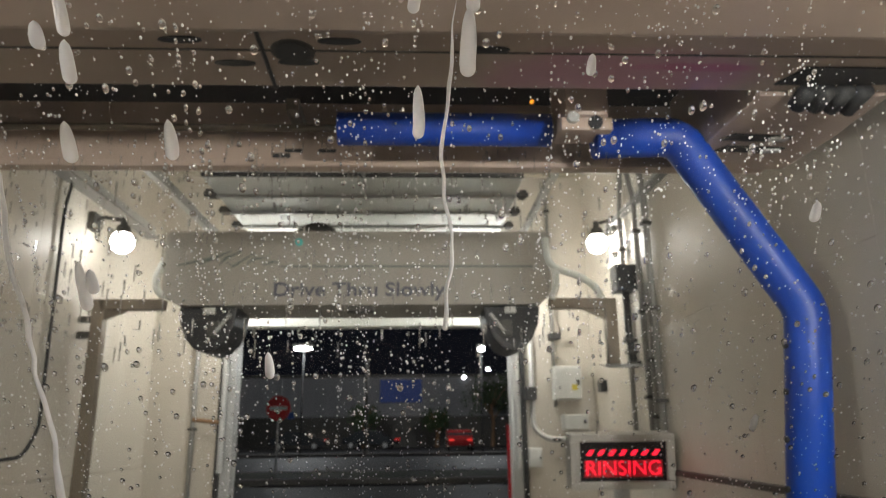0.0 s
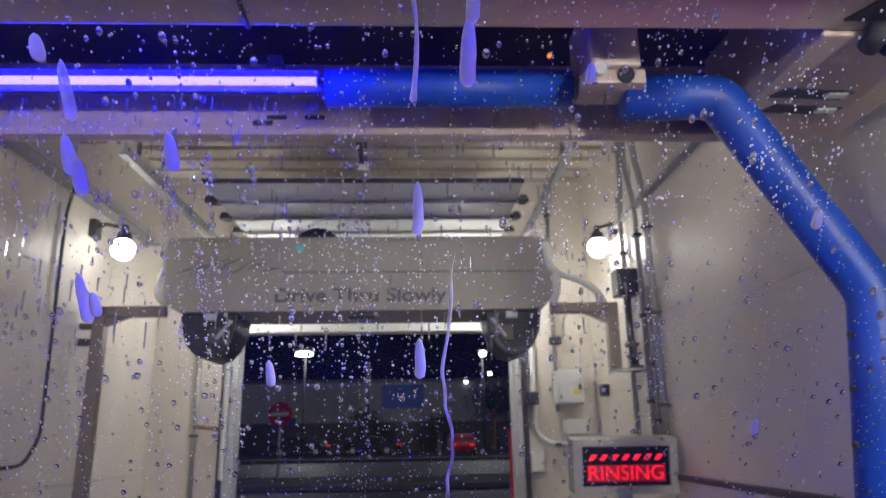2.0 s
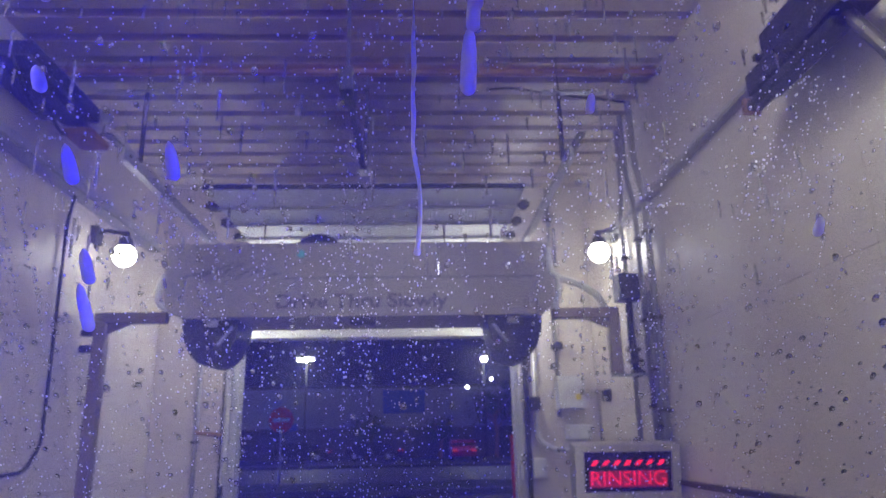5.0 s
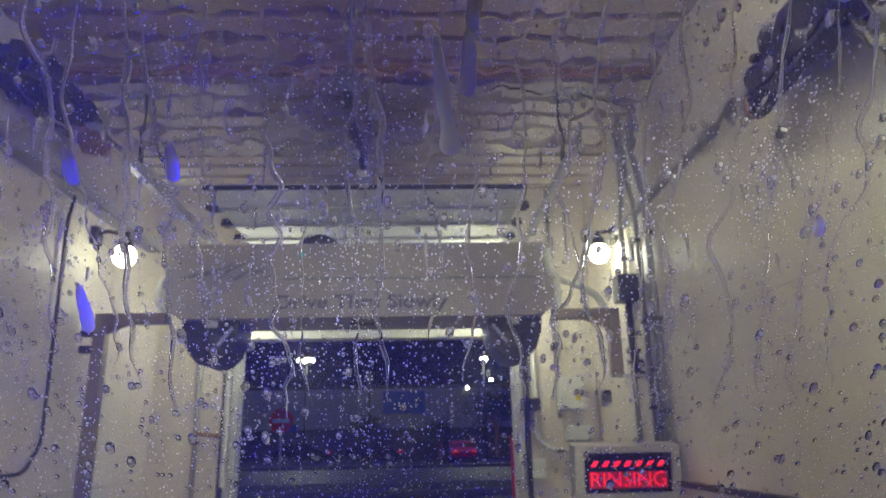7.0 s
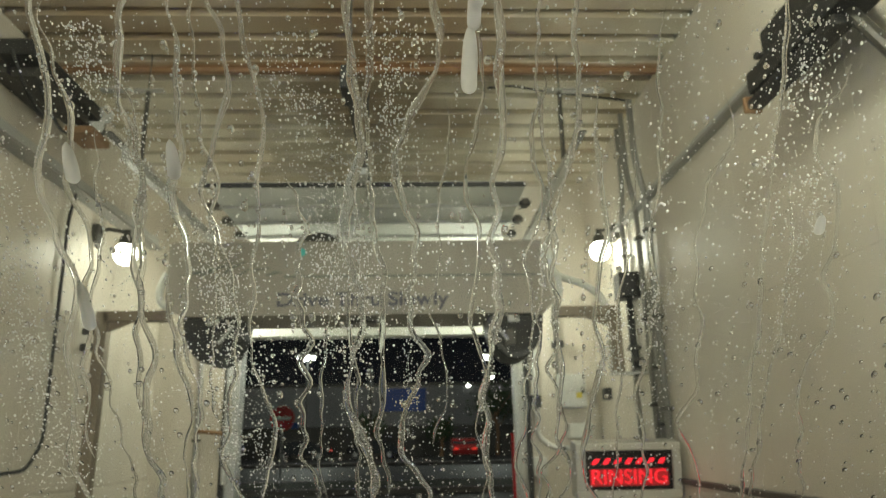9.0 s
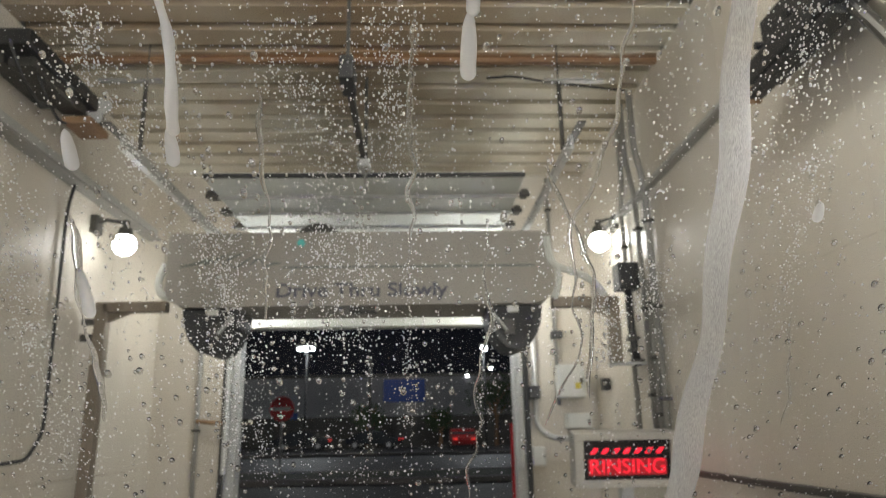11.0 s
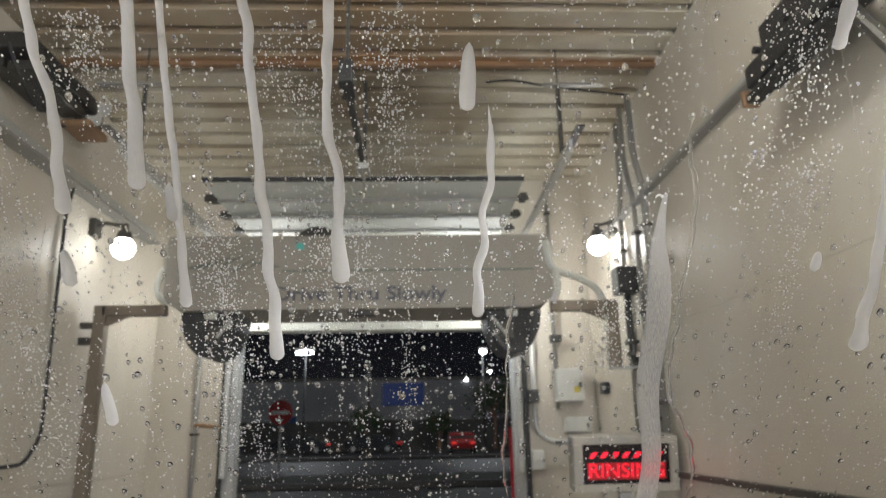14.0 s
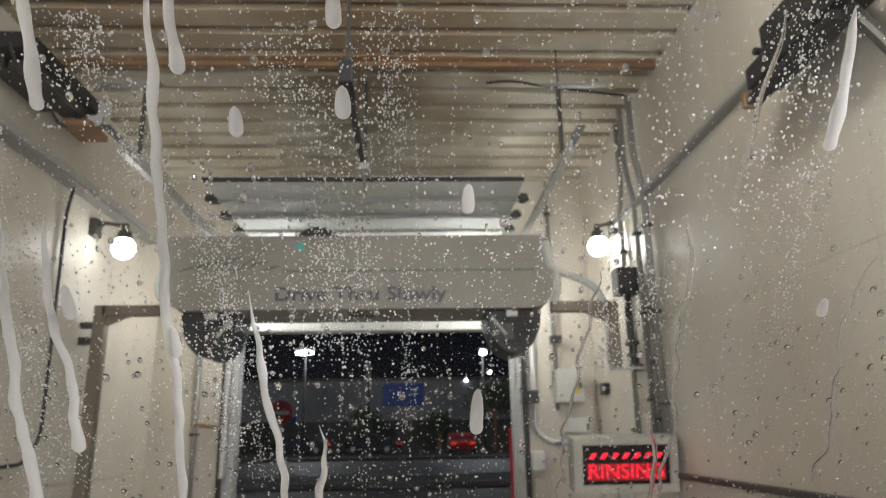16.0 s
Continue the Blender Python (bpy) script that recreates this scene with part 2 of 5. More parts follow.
def tube(points, r, sides=10, bm=None, soften=0.0):
    """A pipe along a line of points, with its bends rounded off."""
    bm = bm or bmesh.new()
    pts = [Vector(p) for p in points]
    if soften:
        out = [pts[0]]
        for i in range(1, len(pts) - 1):
            a, b, c = pts[i - 1], pts[i], pts[i + 1]
            p = b + (a - b).normalized() * min(soften, (a - b).length * 0.45)
            q = b + (c - b).normalized() * min(soften, (c - b).length * 0.45)
            for k in range(6):
                s = k / 5
                out.append(p * (1 - s) ** 2 + b * 2 * s * (1 - s) + q * s * s)
        pts = out + [pts[-1]]
    rings, side = [], None
    for i, p in enumerate(pts):
        d = (pts[min(i + 1, len(pts) - 1)] - pts[max(i - 1, 0)]).normalized()
        if side is None:
            side = d.orthogonal().normalized()
        side = (side - d * side.dot(d)).normalized()
        up = d.cross(side)
        rr = r[i] if isinstance(r, (list, tuple)) else r
        rings.append([bm.verts.new(p + (side * math.cos(k * math.tau / sides) + up * math.sin(k * math.tau / sides)) * rr) for k in range(sides)])
    for a, b in zip(rings, rings[1:]):
        for k in range(sides):
            bm.faces.new((a[k], a[(k + 1) % sides], b[(k + 1) % sides], b[k]))
    bm.faces.new(rings[0][::-1])
    bm.faces.new(rings[-1])
    return bm


def prism(profile, x0, x1, bevel=0.0):
    """A profile in (y, z), drawn out from x0 to x1."""
    bm = bmesh.new()
    a = [bm.verts.new((x0, y, z)) for y, z in profile]
    b = [bm.verts.new((x1, y, z)) for y, z in profile]
    n = len(profile)
    bm.faces.new(a)
    bm.faces.new(b[::-1])
    for i in range(n):
        bm.faces.new((a[i], a[(i + 1) % n], b[(i + 1) % n], b[i]))
    if bevel:
        bmesh.ops.bevel(bm, geom=list(bm.edges), offset=bevel, segments=2, profile=0.6, affect="EDGES")
    return bm


def plate(outline, z0, z1, bevel=0.0):
    """An outline in (x, y), from z0 up to z1."""
    bm = bmesh.new()
    a = [bm.verts.new((x, y, z0)) for x, y in outline]
    b = [bm.verts.new((x, y, z1)) for x, y in outline]
    n = len(outline)
    bm.faces.new(a[::-1])
    bm.faces.new(b)
    for i in range(n):
        bm.faces.new((a[i], a[(i + 1) % n], b[(i + 1) % n], b[i]))
    if bevel:
        bmesh.ops.bevel(bm, geom=list(bm.edges), offset=bevel, segments=2, profile=0.6, affect="EDGES")
    return bm


def front_plate(outline, y0, y1, bevel=0.0):
    """An outline in (x, z), from y0 to y1."""
    bm = plate([(x, -z) for x, z in outline], y0, y1, bevel)
    bmesh.ops.transform(bm, matrix=Matrix(((1, 0, 0, 0), (0, 0, 1, 0), (0, -1, 0, 0), (0, 0, 0, 1))), verts=bm.verts)
    return bm


def lettering(name, text, size, mat, m, parent, depth=0.002, width=None, bold=0.022):
    cu = bpy.data.curves.new(name, "FONT")
    cu.body, cu.size, cu.extrude = text, size, depth
    cu.offset = size * bold
    cu.align_x, cu.align_y = "CENTER", "CENTER"
    ob = new(name, cu)
    bpy.context.view_layer.update()
    me = bpy.data.meshes.new_from_object(ob)
    bpy.data.objects.remove(ob)
    if width:
        xs = [v.co.x for v in me.vertices]
        k = width / (max(xs) - min(xs))
        for v in me.vertices:
            v.co.x *= k
    me.transform(m)
    me.materials.clear()
    me.materials.append(mat)
    ob = new(name, me)
    ob.parent = parent
    return ob

# ---------------------------------------------------------------- the bay
XL, XR, YB, YF, TOP = -2.9, 2.0, -7.0, 7.7, 4.25
DOOR_L, DOOR_R, DOOR_H = -1.96, 1.06, 2.455
T = 0.2


def structure():
    tagged(part("ground", box(-400, 400, -300, 600, -0.5, -0.03), ASPHALT), "dark asphalt ground outside the wash bay", "ground", kind="structure")
    tagged(part("floor", box(XL - T, XR + T, YB - T, YF + T, -0.03, 0.0), CONCRETE), "wet grey concrete floor of the bay", "floor", kind="structure")
    for name, x0, x1, inner in (("wall_west", XL - T, XL, XL), ("wall_east", XR, XR + T, XR)):
        w = tagged(part(name, box(x0, x1, YB - T, YF + T, 0, TOP), JOINT), "off-white water-stained plastic panelled bay wall", "wall", kind="structure")
        s = 1 if inner == XL else -1
        y = YB
        while y < YF - 0.01:
            y1 = min(y + 1.22, YF)
            for z0, z1 in ((0.98, 2.1), (2.1, 3.32), (3.32, TOP)):
                part("panel", box(min(inner, inner + s * 0.006), max(inner, inner + s * 0.006), y + 0.0015, y1 - 0.0015, z0 + 0.0015, z1 - 0.0015), WALL, w)
            y = y1
        part("plinth", box(min(inner, inner + s * 0.03), max(inner, inner + s * 0.03), YB, YF, 0, 0.96, 0.004), WALL, w, "off-white plinth")
        if inner == XR:
            part("ledge", box(min(inner, inner + s * 0.06), max(inner, inner + s * 0.06), YB, YF, 0.96, 1.0, 0.006), DARKSTEEL, w, "dark metal ledge strip")
        # rail the gantry runs on
        rz, rh, rw = (3.36, 0.10, 0.10) if inner < 0 else (3.275, 0.05, 0.05)
        part("rail", box(min(inner, inner + s * rw), max(inner, inner + s * rw), YB, 7.2, rz, rz + rh, 0.008), GALV, w, "galvanised steel travel rail")
        part("rail_lip", box(min(inner, inner + s * rw * 1.4), max(inner, inner + s * rw * 1.4), YB, 7.2, rz - 0.025, rz - 0.002, 0.003), GREYPIPE, w, "grey rail lip")
    # exit wall with its opening
    w = tagged(part("wall_north", box(XL, DOOR_L - 0.12, YF, YF + T, 0, TOP), WALL), "off-white end wall round the exit opening", "wall", kind="structure")
    part("wall_side", box(DOOR_R + 0.12, XR, YF, YF + T, 0, TOP), WALL, w)
    part("wall_head", box(DOOR_L - 0.12, DOOR_R + 0.12, YF, YF + T, DOOR_H + 0.12, TOP), WALL, w)
    w = tagged(part("wall_south", box(XL, XR, YB - T, YB, 0, TOP), WALL), "off-white back wall of the bay", "wall", kind="structure")
    f = tagged(part("door_1", box(DOOR_L - 0.12, DOOR_R + 0.12, YF - 0.02, YF + T, DOOR_H, DOOR_H + 0.12, 0.006), WHITE), "white metal frame of the open exit door", "door frame", kind="structure")
    part("jamb", box(DOOR_L - 0.12, DOOR_L, YF - 0.02, YF + T, 0, DOOR_H, 0.006), GALV, f)
    part("jamb", box(DOOR_R, DOOR_R + 0.12, YF - 0.02, YF + T, 0, DOOR_H, 0.006), GALV, f)
    part("seal", box(DOOR_L - 0.16, DOOR_L - 0.11, YF - 0.07, YF - 0.022, 0, DOOR_H + 0.1), RUBBER, f)
    part("seal", box(DOOR_R + 0.11, DOOR_R + 0.16, YF - 0.07, YF - 0.022, 0, DOOR_H + 0.1), RUBBER, f)
    # corrugated roof deck: trapezoid ribs across the bay
    bm, y = bmesh.new(), YB
    pitch, prof = 0.305, ((0, 0), (0.205, 0), (0.222, 0.085), (0.288, 0.085))
    rows = []
    while y < YF:
        rows += [(y + a, TOP + b) for a, b in prof]
        y += pitch
    rows.append((YF, TOP))
    lo = [(bm.verts.new((XL, a, b)), bm.verts.new((XR, a, b))) for a, b in rows]
    hi = [(bm.verts.new((XL, a, b + 0.004)), bm.verts.new((XR, a, b + 0.004))) for a, b in rows]
    for s in (lo, hi):
        for p, q in zip(s, s[1:]):
            bm.faces.new((p[0], p[1], q[1], q[0]))
    tagged(part("ceiling", bm, DECK), "corrugated cream metal roof deck with rust stains", "ceiling", kind="structure")
    tagged(part("roof", box(XL - T, XR + T, YB - T, YF + T, TOP + 0.11, TOP + 0.22), CONCRETE), "flat roof slab over the bay", "roof", kind="structure")
    # strip added to stand for the rust along the deck's joint
    tagged(part("beam", box(XL, XR, 4.98, 5.03, TOP - 0.035, TOP + 0.012), RUST), "raised strip for the rust along a roof deck joint", "beam", kind="structure")


structure()


# ---------------------------------------------------------------- raised exit door
def sectional_door():
    d = tagged(empty("sectional_door", (0, 0, 3.3)), "white sectional door raised flat under the roof", "garage door")
    y = 5.28
    for i in range(5):
        y1 = y + 0.47
        part("door_panel", box(-1.74, 0.90, y + 0.006, y1 - 0.006, 0.03, 0.075, 0.008), DOORWHITE, d)
        part("stiffener", box(-1.74, 0.90, y1 - 0.03, y1 - 0.008, 0.0, 0.028, 0.003), GALV, d)
        for hx in (-1.55, -0.42, 0.72):
            part("hinge", box(hx - 0.035, hx + 0.035, y1 - 0.05, y1 + 0.05, 0.008, 0.024, 0.002), GALV, d)
        for hx in (-1.80, 0.96):
            part("roller", rod((hx - 0.05, y1, 0.04), (hx + 0.05, y1, 0.04), 0.025, 10), BLACK, d)
            part("roller_bracket", box(hx - 0.03, hx + 0.07 if hx < 0 else hx + 0.03, y1 - 0.06, y1 + 0.06, 0.01, 0.07, 0.004), DARKSTEEL, d)
        y = y1
    part("bottom_seal", box(-1.74, 0.90, 5.262, 5.284, 0.02, 0.06, 0.006), RUBBER, d)
    return d


def door_track(x, s):
    d = tagged(empty("door_track", (x, 0, 3.3)), "galvanised door track hung below the roof", "door track", "door tracks")
    part("channel", box(-0.012, 0.012, 4.5, 7.45, -0.05, 0.05, 0.002), GALV, d)
    part("flange", box(-0.012 if s > 0 else -0.042, 0.042 if s > 0 else 0.012, 4.5, 7.45, -0.06, -0.051), GALV, d)
    part("angle", box(-0.06 if s > 0 else 0.0, 0.0 if s > 0 else 0.06, 4.3, 7.45, 0.052, 0.062), DARKSTEEL, d)
    part("bend", tube(((0, 7.4, 0.01), (0, 7.58, -0.02), (0, 7.62, -0.25), (0, 7.62, -2.4)), 0.035, 8, soften=0.15), GALV, d)
    part("hanger", rod((0, 4.8, 0.062), (0, 4.8, 0.63), 0.018, 8), DARKSTEEL, d)
    part("drop_rod", rod((0, 4.8, 0.648), (0, 4.8, TOP - 3.3), 0.006, 8), DARKSTEEL, d)
    part("cross_strut", box(-0.36 if s > 0 else -0.12, 0.12 if s > 0 else 0.36, 4.77, 4.83, 0.63, 0.648, 0.003), GREYPIPE, d)
    for k in range(6):
        part("bolt", rod((-0.02, 4.6 + k * 0.45, 0.02), (0.02, 4.6 + k * 0.45, 0.02), 0.012, 6), DARKSTEEL, d)
    return d


def door_opener():
    d = tagged(empty("door_opener", (-0.42, 0, 3.4)), "dark steel door opener rail with trolley", "door opener")
    part("rail", box(-0.022, 0.022, 3.95, 7.6, 0.0, 0.05, 0.003), DARKSTEEL, d)
    part("motor_head", box(-0.045, 0.045, 3.72, 3.97, -0.03, 0.13, 0.012), BLACK, d)
    part("hanger", box(-0.012, 0.012, 3.82, 3.84, 0.13, TOP - 3.4), DARKSTEEL, d)
    part("hanger", box(-0.015, 0.015, 5.3, 5.33, 0.05, TOP - 3.4), DARKSTEEL, d)
    part("trolley", box(-0.05, 0.05, 5.05, 5.25, -0.06, 0.0, 0.008), GALV, d)
    part("arm", rod((0, 5.15, -0.05), (0, 5.5, -0.10), 0.014, 8), GALV, d)
    return d


sectional_door()
door_track(-2.06, 1)
door_track(1.12, -1)
door_opener()


# ---------------------------------------------------------------- dryer over the exit
def dryer():
    d = tagged(empty("dryer", (0, 5.9, 0)), "grey overhead car dryer with dark air nozzles and a driving notice", "car dryer")
    x0, x1, z0, z1 = -2.20, 1.22, 2.375, 3.045
    r = 0.14
    out = []
    for cx, cz, a0 in ((x1 - r, z1 - r, 0), (x0 + r, z1 - r, 90), (x0 + r * 1.5, z0 + r * 1.2, 180), (x1 - r * 1.5, z0 + r * 1.2, 270)):
        k = 1.5 if a0 >= 180 else 0.35
        j = 1.2 if a0 >= 180 else 0.35
        cx = (x1 - r * k) if a0 in (0, 270) else (x0 + r * k)
        cz = (z1 - r * j) if a0 < 180 else (z0 + r * j)
        for i in range(5):
            a = radians(a0 + i * 22.5)
            out.append((cx + math.cos(a) * r * k, cz + math.sin(a) * r * j))
    part("housing", front_plate(out, 0.0, 0.72, 0.012), DRYER, d)
    part("rim", box(x0 + 0.1, x1 - 0.1, -0.006, 0.02, z1 - 0.03, z1 - 0.012), DRYER, d)
    part("rim", box(x0 + 0.3, x1 - 0.3, -0.006, 0.02, z0 + 0.008, z0 + 0.022), DRYER, d)
    turn = pose(0, 0, 0, 90, 0, 0)
    lettering("lettering", "Drive Thru Slowly", 0.17, INK, pose(-0.49, -0.008, 2.505) @ turn, d, width=1.50)
    part("rule", box(-1.18, 1.05, -0.008, 0.01, 2.712, 2.726), INKGREEN, d, "thin dark green painted line")
    # painted sweep of brush strokes beside the line
    strokes = (((-2.08, 2.73), (-1.9, 2.77), (-1.72, 2.82)), ((-1.92, 2.73), (-1.78, 2.79), (-1.62, 2.86)), ((-1.72, 2.73), (-1.66, 2.80), (-1.52, 2.86)),
               ((-1.66, 2.76), (-1.6, 2.72), (-1.42, 2.84)), ((-1.48, 2.74), (-1.42, 2.79), (-1.30, 2.80)), ((-1.34, 2.73), (-1.26, 2.76), (-1.20, 2.76)))
    for s in strokes:
        part("brush_stroke", tube([(x, -0.004, z) for x, z in s], [0.005, 0.011, 0.004], 6), INKGREEN, d)
    part("fan_inlet", rod((-0.93, 0.35, 2.985), (-0.93, 0.42, 2.985), 0.23, 28), BLACK, d, "round black fan inlet")
    part("fan_ring", rod((-0.93, 0.33, 2.985), (-0.93, 0.348, 2.985), 0.245, 28), DARKSTEEL, d)
    # the teal glint by the inlet is painted as an emitting disc
    part("teal_glint", rod((-1.03, -0.012, 2.94), (-1.03, 0.01, 2.94), 0.035, 14), TEAL, d, "small teal glint by the fan inlet")
    part("centre_catch", box(-0.60, -0.36, 0.05, 0.20, z0 - 0.045, z0 + 0.01, 0.012), DARKSTEEL, d)
    for x, s in ((-1.80, 1), (0.86, -1)):
        scoop = []
        for i in range(9):
            a = radians(180 + i * 22.5)
            scoop.append((x + math.cos(a) * 0.25, 2.37 + math.sin(a) * 0.40))
        n = part("nozzle", front_plate(scoop, 0.05, 0.55, 0.02), BLACK, d, "dark moulded air nozzle")
        part("nozzle_lip", front_plate([(x + math.cos(radians(180 + i * 22.5)) * 0.19, 2.34 + math.sin(radians(180 + i * 22.5)) * 0.31) for i in range(9)], 0.035, 0.052), RUBBER, n)
        part("air_mouth", box(x + s * 0.06 - 0.05, x + s * 0.06 + 0.05, 0.015, 0.05, 2.10, 2.24, 0.01), DARKSTEEL, n)
        part("clamp", box(x + s * 0.02 - 0.05, x + s * 0.02 + 0.05, 0.01, 0.05, 2.30, 2.36, 0.008), BOXGREY, n)
        part("spring", rod((x + s * 0.2, 0.03, 2.30), (x + s * 0.08, 0.02, 2.14), 0.016, 8), GALV, n)
    # hoses at both ends
    part("hose", tube(((-2.16, 0.1, 2.47), (-2.26, 0.08, 2.5), (-2.29, 0.08, 2.62), (-2.23, 0.08, 2.78)), 0.032, 10, soften=0.08), WHITE, d, "pale curved hose")
    part("hose", tube(((1.17, 0.0, 2.98), (1.19, 0.0, 2.76), (1.27, 0.02, 2.70), (1.45, 0.03, 2.65), (1.62, 0.05, 2.55), (1.70, 0.1, 2.40)), 0.033, 10, soften=0.08), WHITE, d, "pale curved hose")
    part("hose", tube(((1.25, 0.0, 2.70), (1.26, 0.0, 2.55), (1.21, 0.0, 2.42)), 0.028, 10, soften=0.06), WHITE, d, "pale curved hose")
    # carrying frame: posts on the floor and arms to the housing
    for x, s in ((-2.72, 1), (1.72, -1)):
        arm_end = x0 + 0.02 if s > 0 else x1 - 0.02
        part("frame_arm", box(min(x, arm_end), max(x, arm_end), 0.02, 0.12, 2.345, 2.435, 0.006), BROWNSTEEL, d, "stained steel frame arm")
        part("gusset", front_plate([(x + s * 0.04, 2.345), (x + s * 0.24, 2.345), (x + s * 0.04, 2.26)], 0.05, 0.09), BROWNSTEEL, d)
        if s > 0:
            part("post", box(x - 0.06, x + 0.04, 0.02, 0.12, 0, 2.435, 0.006), BROWNSTEEL, d, "stained steel post")
            part("wall_tie", box(x - 0.18, x - 0.06, 0.04, 0.10, 2.10, 2.16), DARKSTEEL, d)
            part("wall_tie", box(x - 0.18, x - 0.06, 0.04, 0.10, 2.24, 2.29), DARKSTEEL, d)
        else:
            part("post", box(x - 0.03, x + 0.07, 0.02, 0.12, 1.84, 2.435, 0.006), BROWNSTEEL, d, "short stained steel hanger")
            part("foot_plate", box(x - 0.04, x + 0.28, 0.02, 0.14, 1.83, 1.85), GALV, d)
    return d


dryer()


# ---------------------------------------------------------------- wall lamps
def globe(watts, parent, r=BULB_R):
    bm = bmesh.new()
    bmesh.ops.create_uvsphere(bm, u_segments=20, v_segments=12, radius=r)
    lens = glow("lamp_globe_glow", (1.0, 0.98, 0.94), watts / (4 * math.pi ** 2 * r ** 2))
    part("globe", bm, lens, parent, "glowing glass globe", smooth=True)


def wall_lamp(x, y, z, watts, wall):
    d = tagged(empty("wall_lamp", (x, y, z)), "bright round wall lamp on a dark bracket", "wall lamp", "wall lamps")
    globe(watts, d)
    part("cap", rod((0, 0, 0.08), (0, 0, 0.15), 0.07, 20, r2=0.055), DARKSTEEL, d)
    part("stem", rod((0, 0, 0.15), (0, 0, 0.22), 0.03, 12), DARKSTEEL, d)
    s = 1 if wall > x else -1
    part("arm", tube(((0, 0, 0.20), ((wall - x) * 0.6, 0.03, 0.24), (wall - x - s * 0.01, 0.05, 0.20)), 0.018, 8), DARKSTEEL, d)
    part("wall_box", box(min(wall - x, wall - x - s * 0.06), max(wall - x, wall - x - s * 0.06), -0.02, 0.12, 0.12, 0.28, 0.008), DARKSTEEL, d)
    return d


# the rear two of these four are added fill, built like the real pair
for bx, by, bz, bw in BULBS[:4]:
    wall_lamp(bx, by, bz, bw, XL + 0.006 if bx < 0 else XR - 0.006)
for bx, by, bz, bw in BULBS[4:]:
    d = tagged(empty("door_lamp", (bx, by, bz)), "bright round lamp on the end wall behind the dryer", "wall lamp", "lamps over the exit")
    globe(bw, d)
    part("arm", rod((0, 0.08, 0), (0, YF - by, 0), 0.02, 10), DARKSTEEL, d)
    part("back_plate", rod((0, YF - by - 0.03, 0), (0, YF - by, 0), 0.06, 16), DARKSTEEL, d)
for bx, by, bz, bw in ROOF_BULBS:
    d = tagged(empty("assumed_ceiling_lamp", (bx, by, bz)), "unseen round lamp assumed below the roof deck", "ceiling lamp", "ceiling lamps")
    globe(bw, d, 0.20)
    part("cap", rod((0, 0, 0.22), (0, 0, 0.30), 0.09, 20, r2=0.06), DARKSTEEL, d)
    part("stem", rod((0, 0, 0.29), (0, 0, TOP + 0.02 - bz), 0.02, 12), DARKSTEEL, d)
# fill lamp added to brighten the apron and the road sign
yard = tagged(empty("yard_fill_lamp", YARD_FILL[:3]), "added round fill lamp over the exit outside", "wall lamp")
globe(YARD_FILL[3], yard)
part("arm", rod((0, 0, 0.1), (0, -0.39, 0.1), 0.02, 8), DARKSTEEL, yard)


# ---------------------------------------------------------------- pipes, boxes and cables on the walls
def conduit(points, r, label, mat=GREYPIPE, clips=True):
    d = tagged(empty("conduit", points[0]), label, "conduit", "conduits on the walls")
    o = Vector(points[0])
    part("pipe", tube([Vector(p) - o for p in points], r, 10, soften=0.09), mat, d, smooth=True)
    if clips:
        a, b = Vector(points[-2]) - o, Vector(points[-1]) - o
        for k in (0.15, 0.5, 0.85):
            p = a.lerp(b, k)
            part("clip", box(p.x - r * 1.5, p.x + r * 1.5, p.y - r * 1.5, p.y + r * 1.5, p.z - 0.015, p.z + 0.015, 0.003), DARKSTEEL, d)
    return d


conduit(((1.95, 6.05, 4.2), (1.95, 6.05, 3.55), (1.95, 6.15, 3.3), (1.95, 6.15, 0.9)), 0.024, "thin grey conduit bent round the rail")
conduit(((1.86, 5.62, 4.15), (1.86, 5.62, 3.60), (1.95, 5.72, 3.3), (1.95, 5.72, 1.25)), 0.024, "thin grey conduit bent round the rail")
conduit(((1.86, 5.36, 4.15), (1.86, 5.36, 3.62), (1.95, 5.45, 3.3), (1.95, 5.45, 1.2)), 0.028, "thick grey conduit bent round the rail")
conduit(((1.95, 5.58, 2.5), (1.95, 5.58, 1.2)), 0.022, "straight grey conduit on the wall")
conduit(((1.90, 5.98, 2.5), (1.90, 5.98, 2.1), (1.93, 5.98, 1.82)), 0.034, "short dark hose below a switch box", BLACK)
conduit(((1.55, 7.64, 4.2), (1.55, 7.64, 1.55)), 0.022, "grey conduit down the end wall")
conduit(((1.29, 7.64, 3.0), (1.29, 7.64, 1.32), (1.45, 7.6, 1.2), (1.95, 7.5, 1.2)), 0.03, "grey conduit with a bend by the exit", GALV)
conduit(((-2.38, 7.64, 2.7), (-2.38, 7.64, 0.0)), 0.026, "grey conduit beside the exit opening", GREYPIPE)
conduit(((-2.38, 7.62, 1.45), (-2.1, 7.62, 1.42)), 0.022, "rusty branch pipe beside the exit", RUST, False)
conduit(((-2.84, 5.45, 3.35), (-2.86, 5.42, 3.1), (-2.87, 5.5, 1.35), (-2.86, 5.3, 1.15), (-2.87, 4.6, 1.12)), 0.014, "black cable hanging down the wall", RUBBER, False)
conduit(((0.62, 5.3, 4.24), (0.8, 5.1, 4.15), (1.1, 5.2, 4.15), (1.86, 5.45, 4.2)), 0.010, "black cable looped below the roof", RUBBER, False)


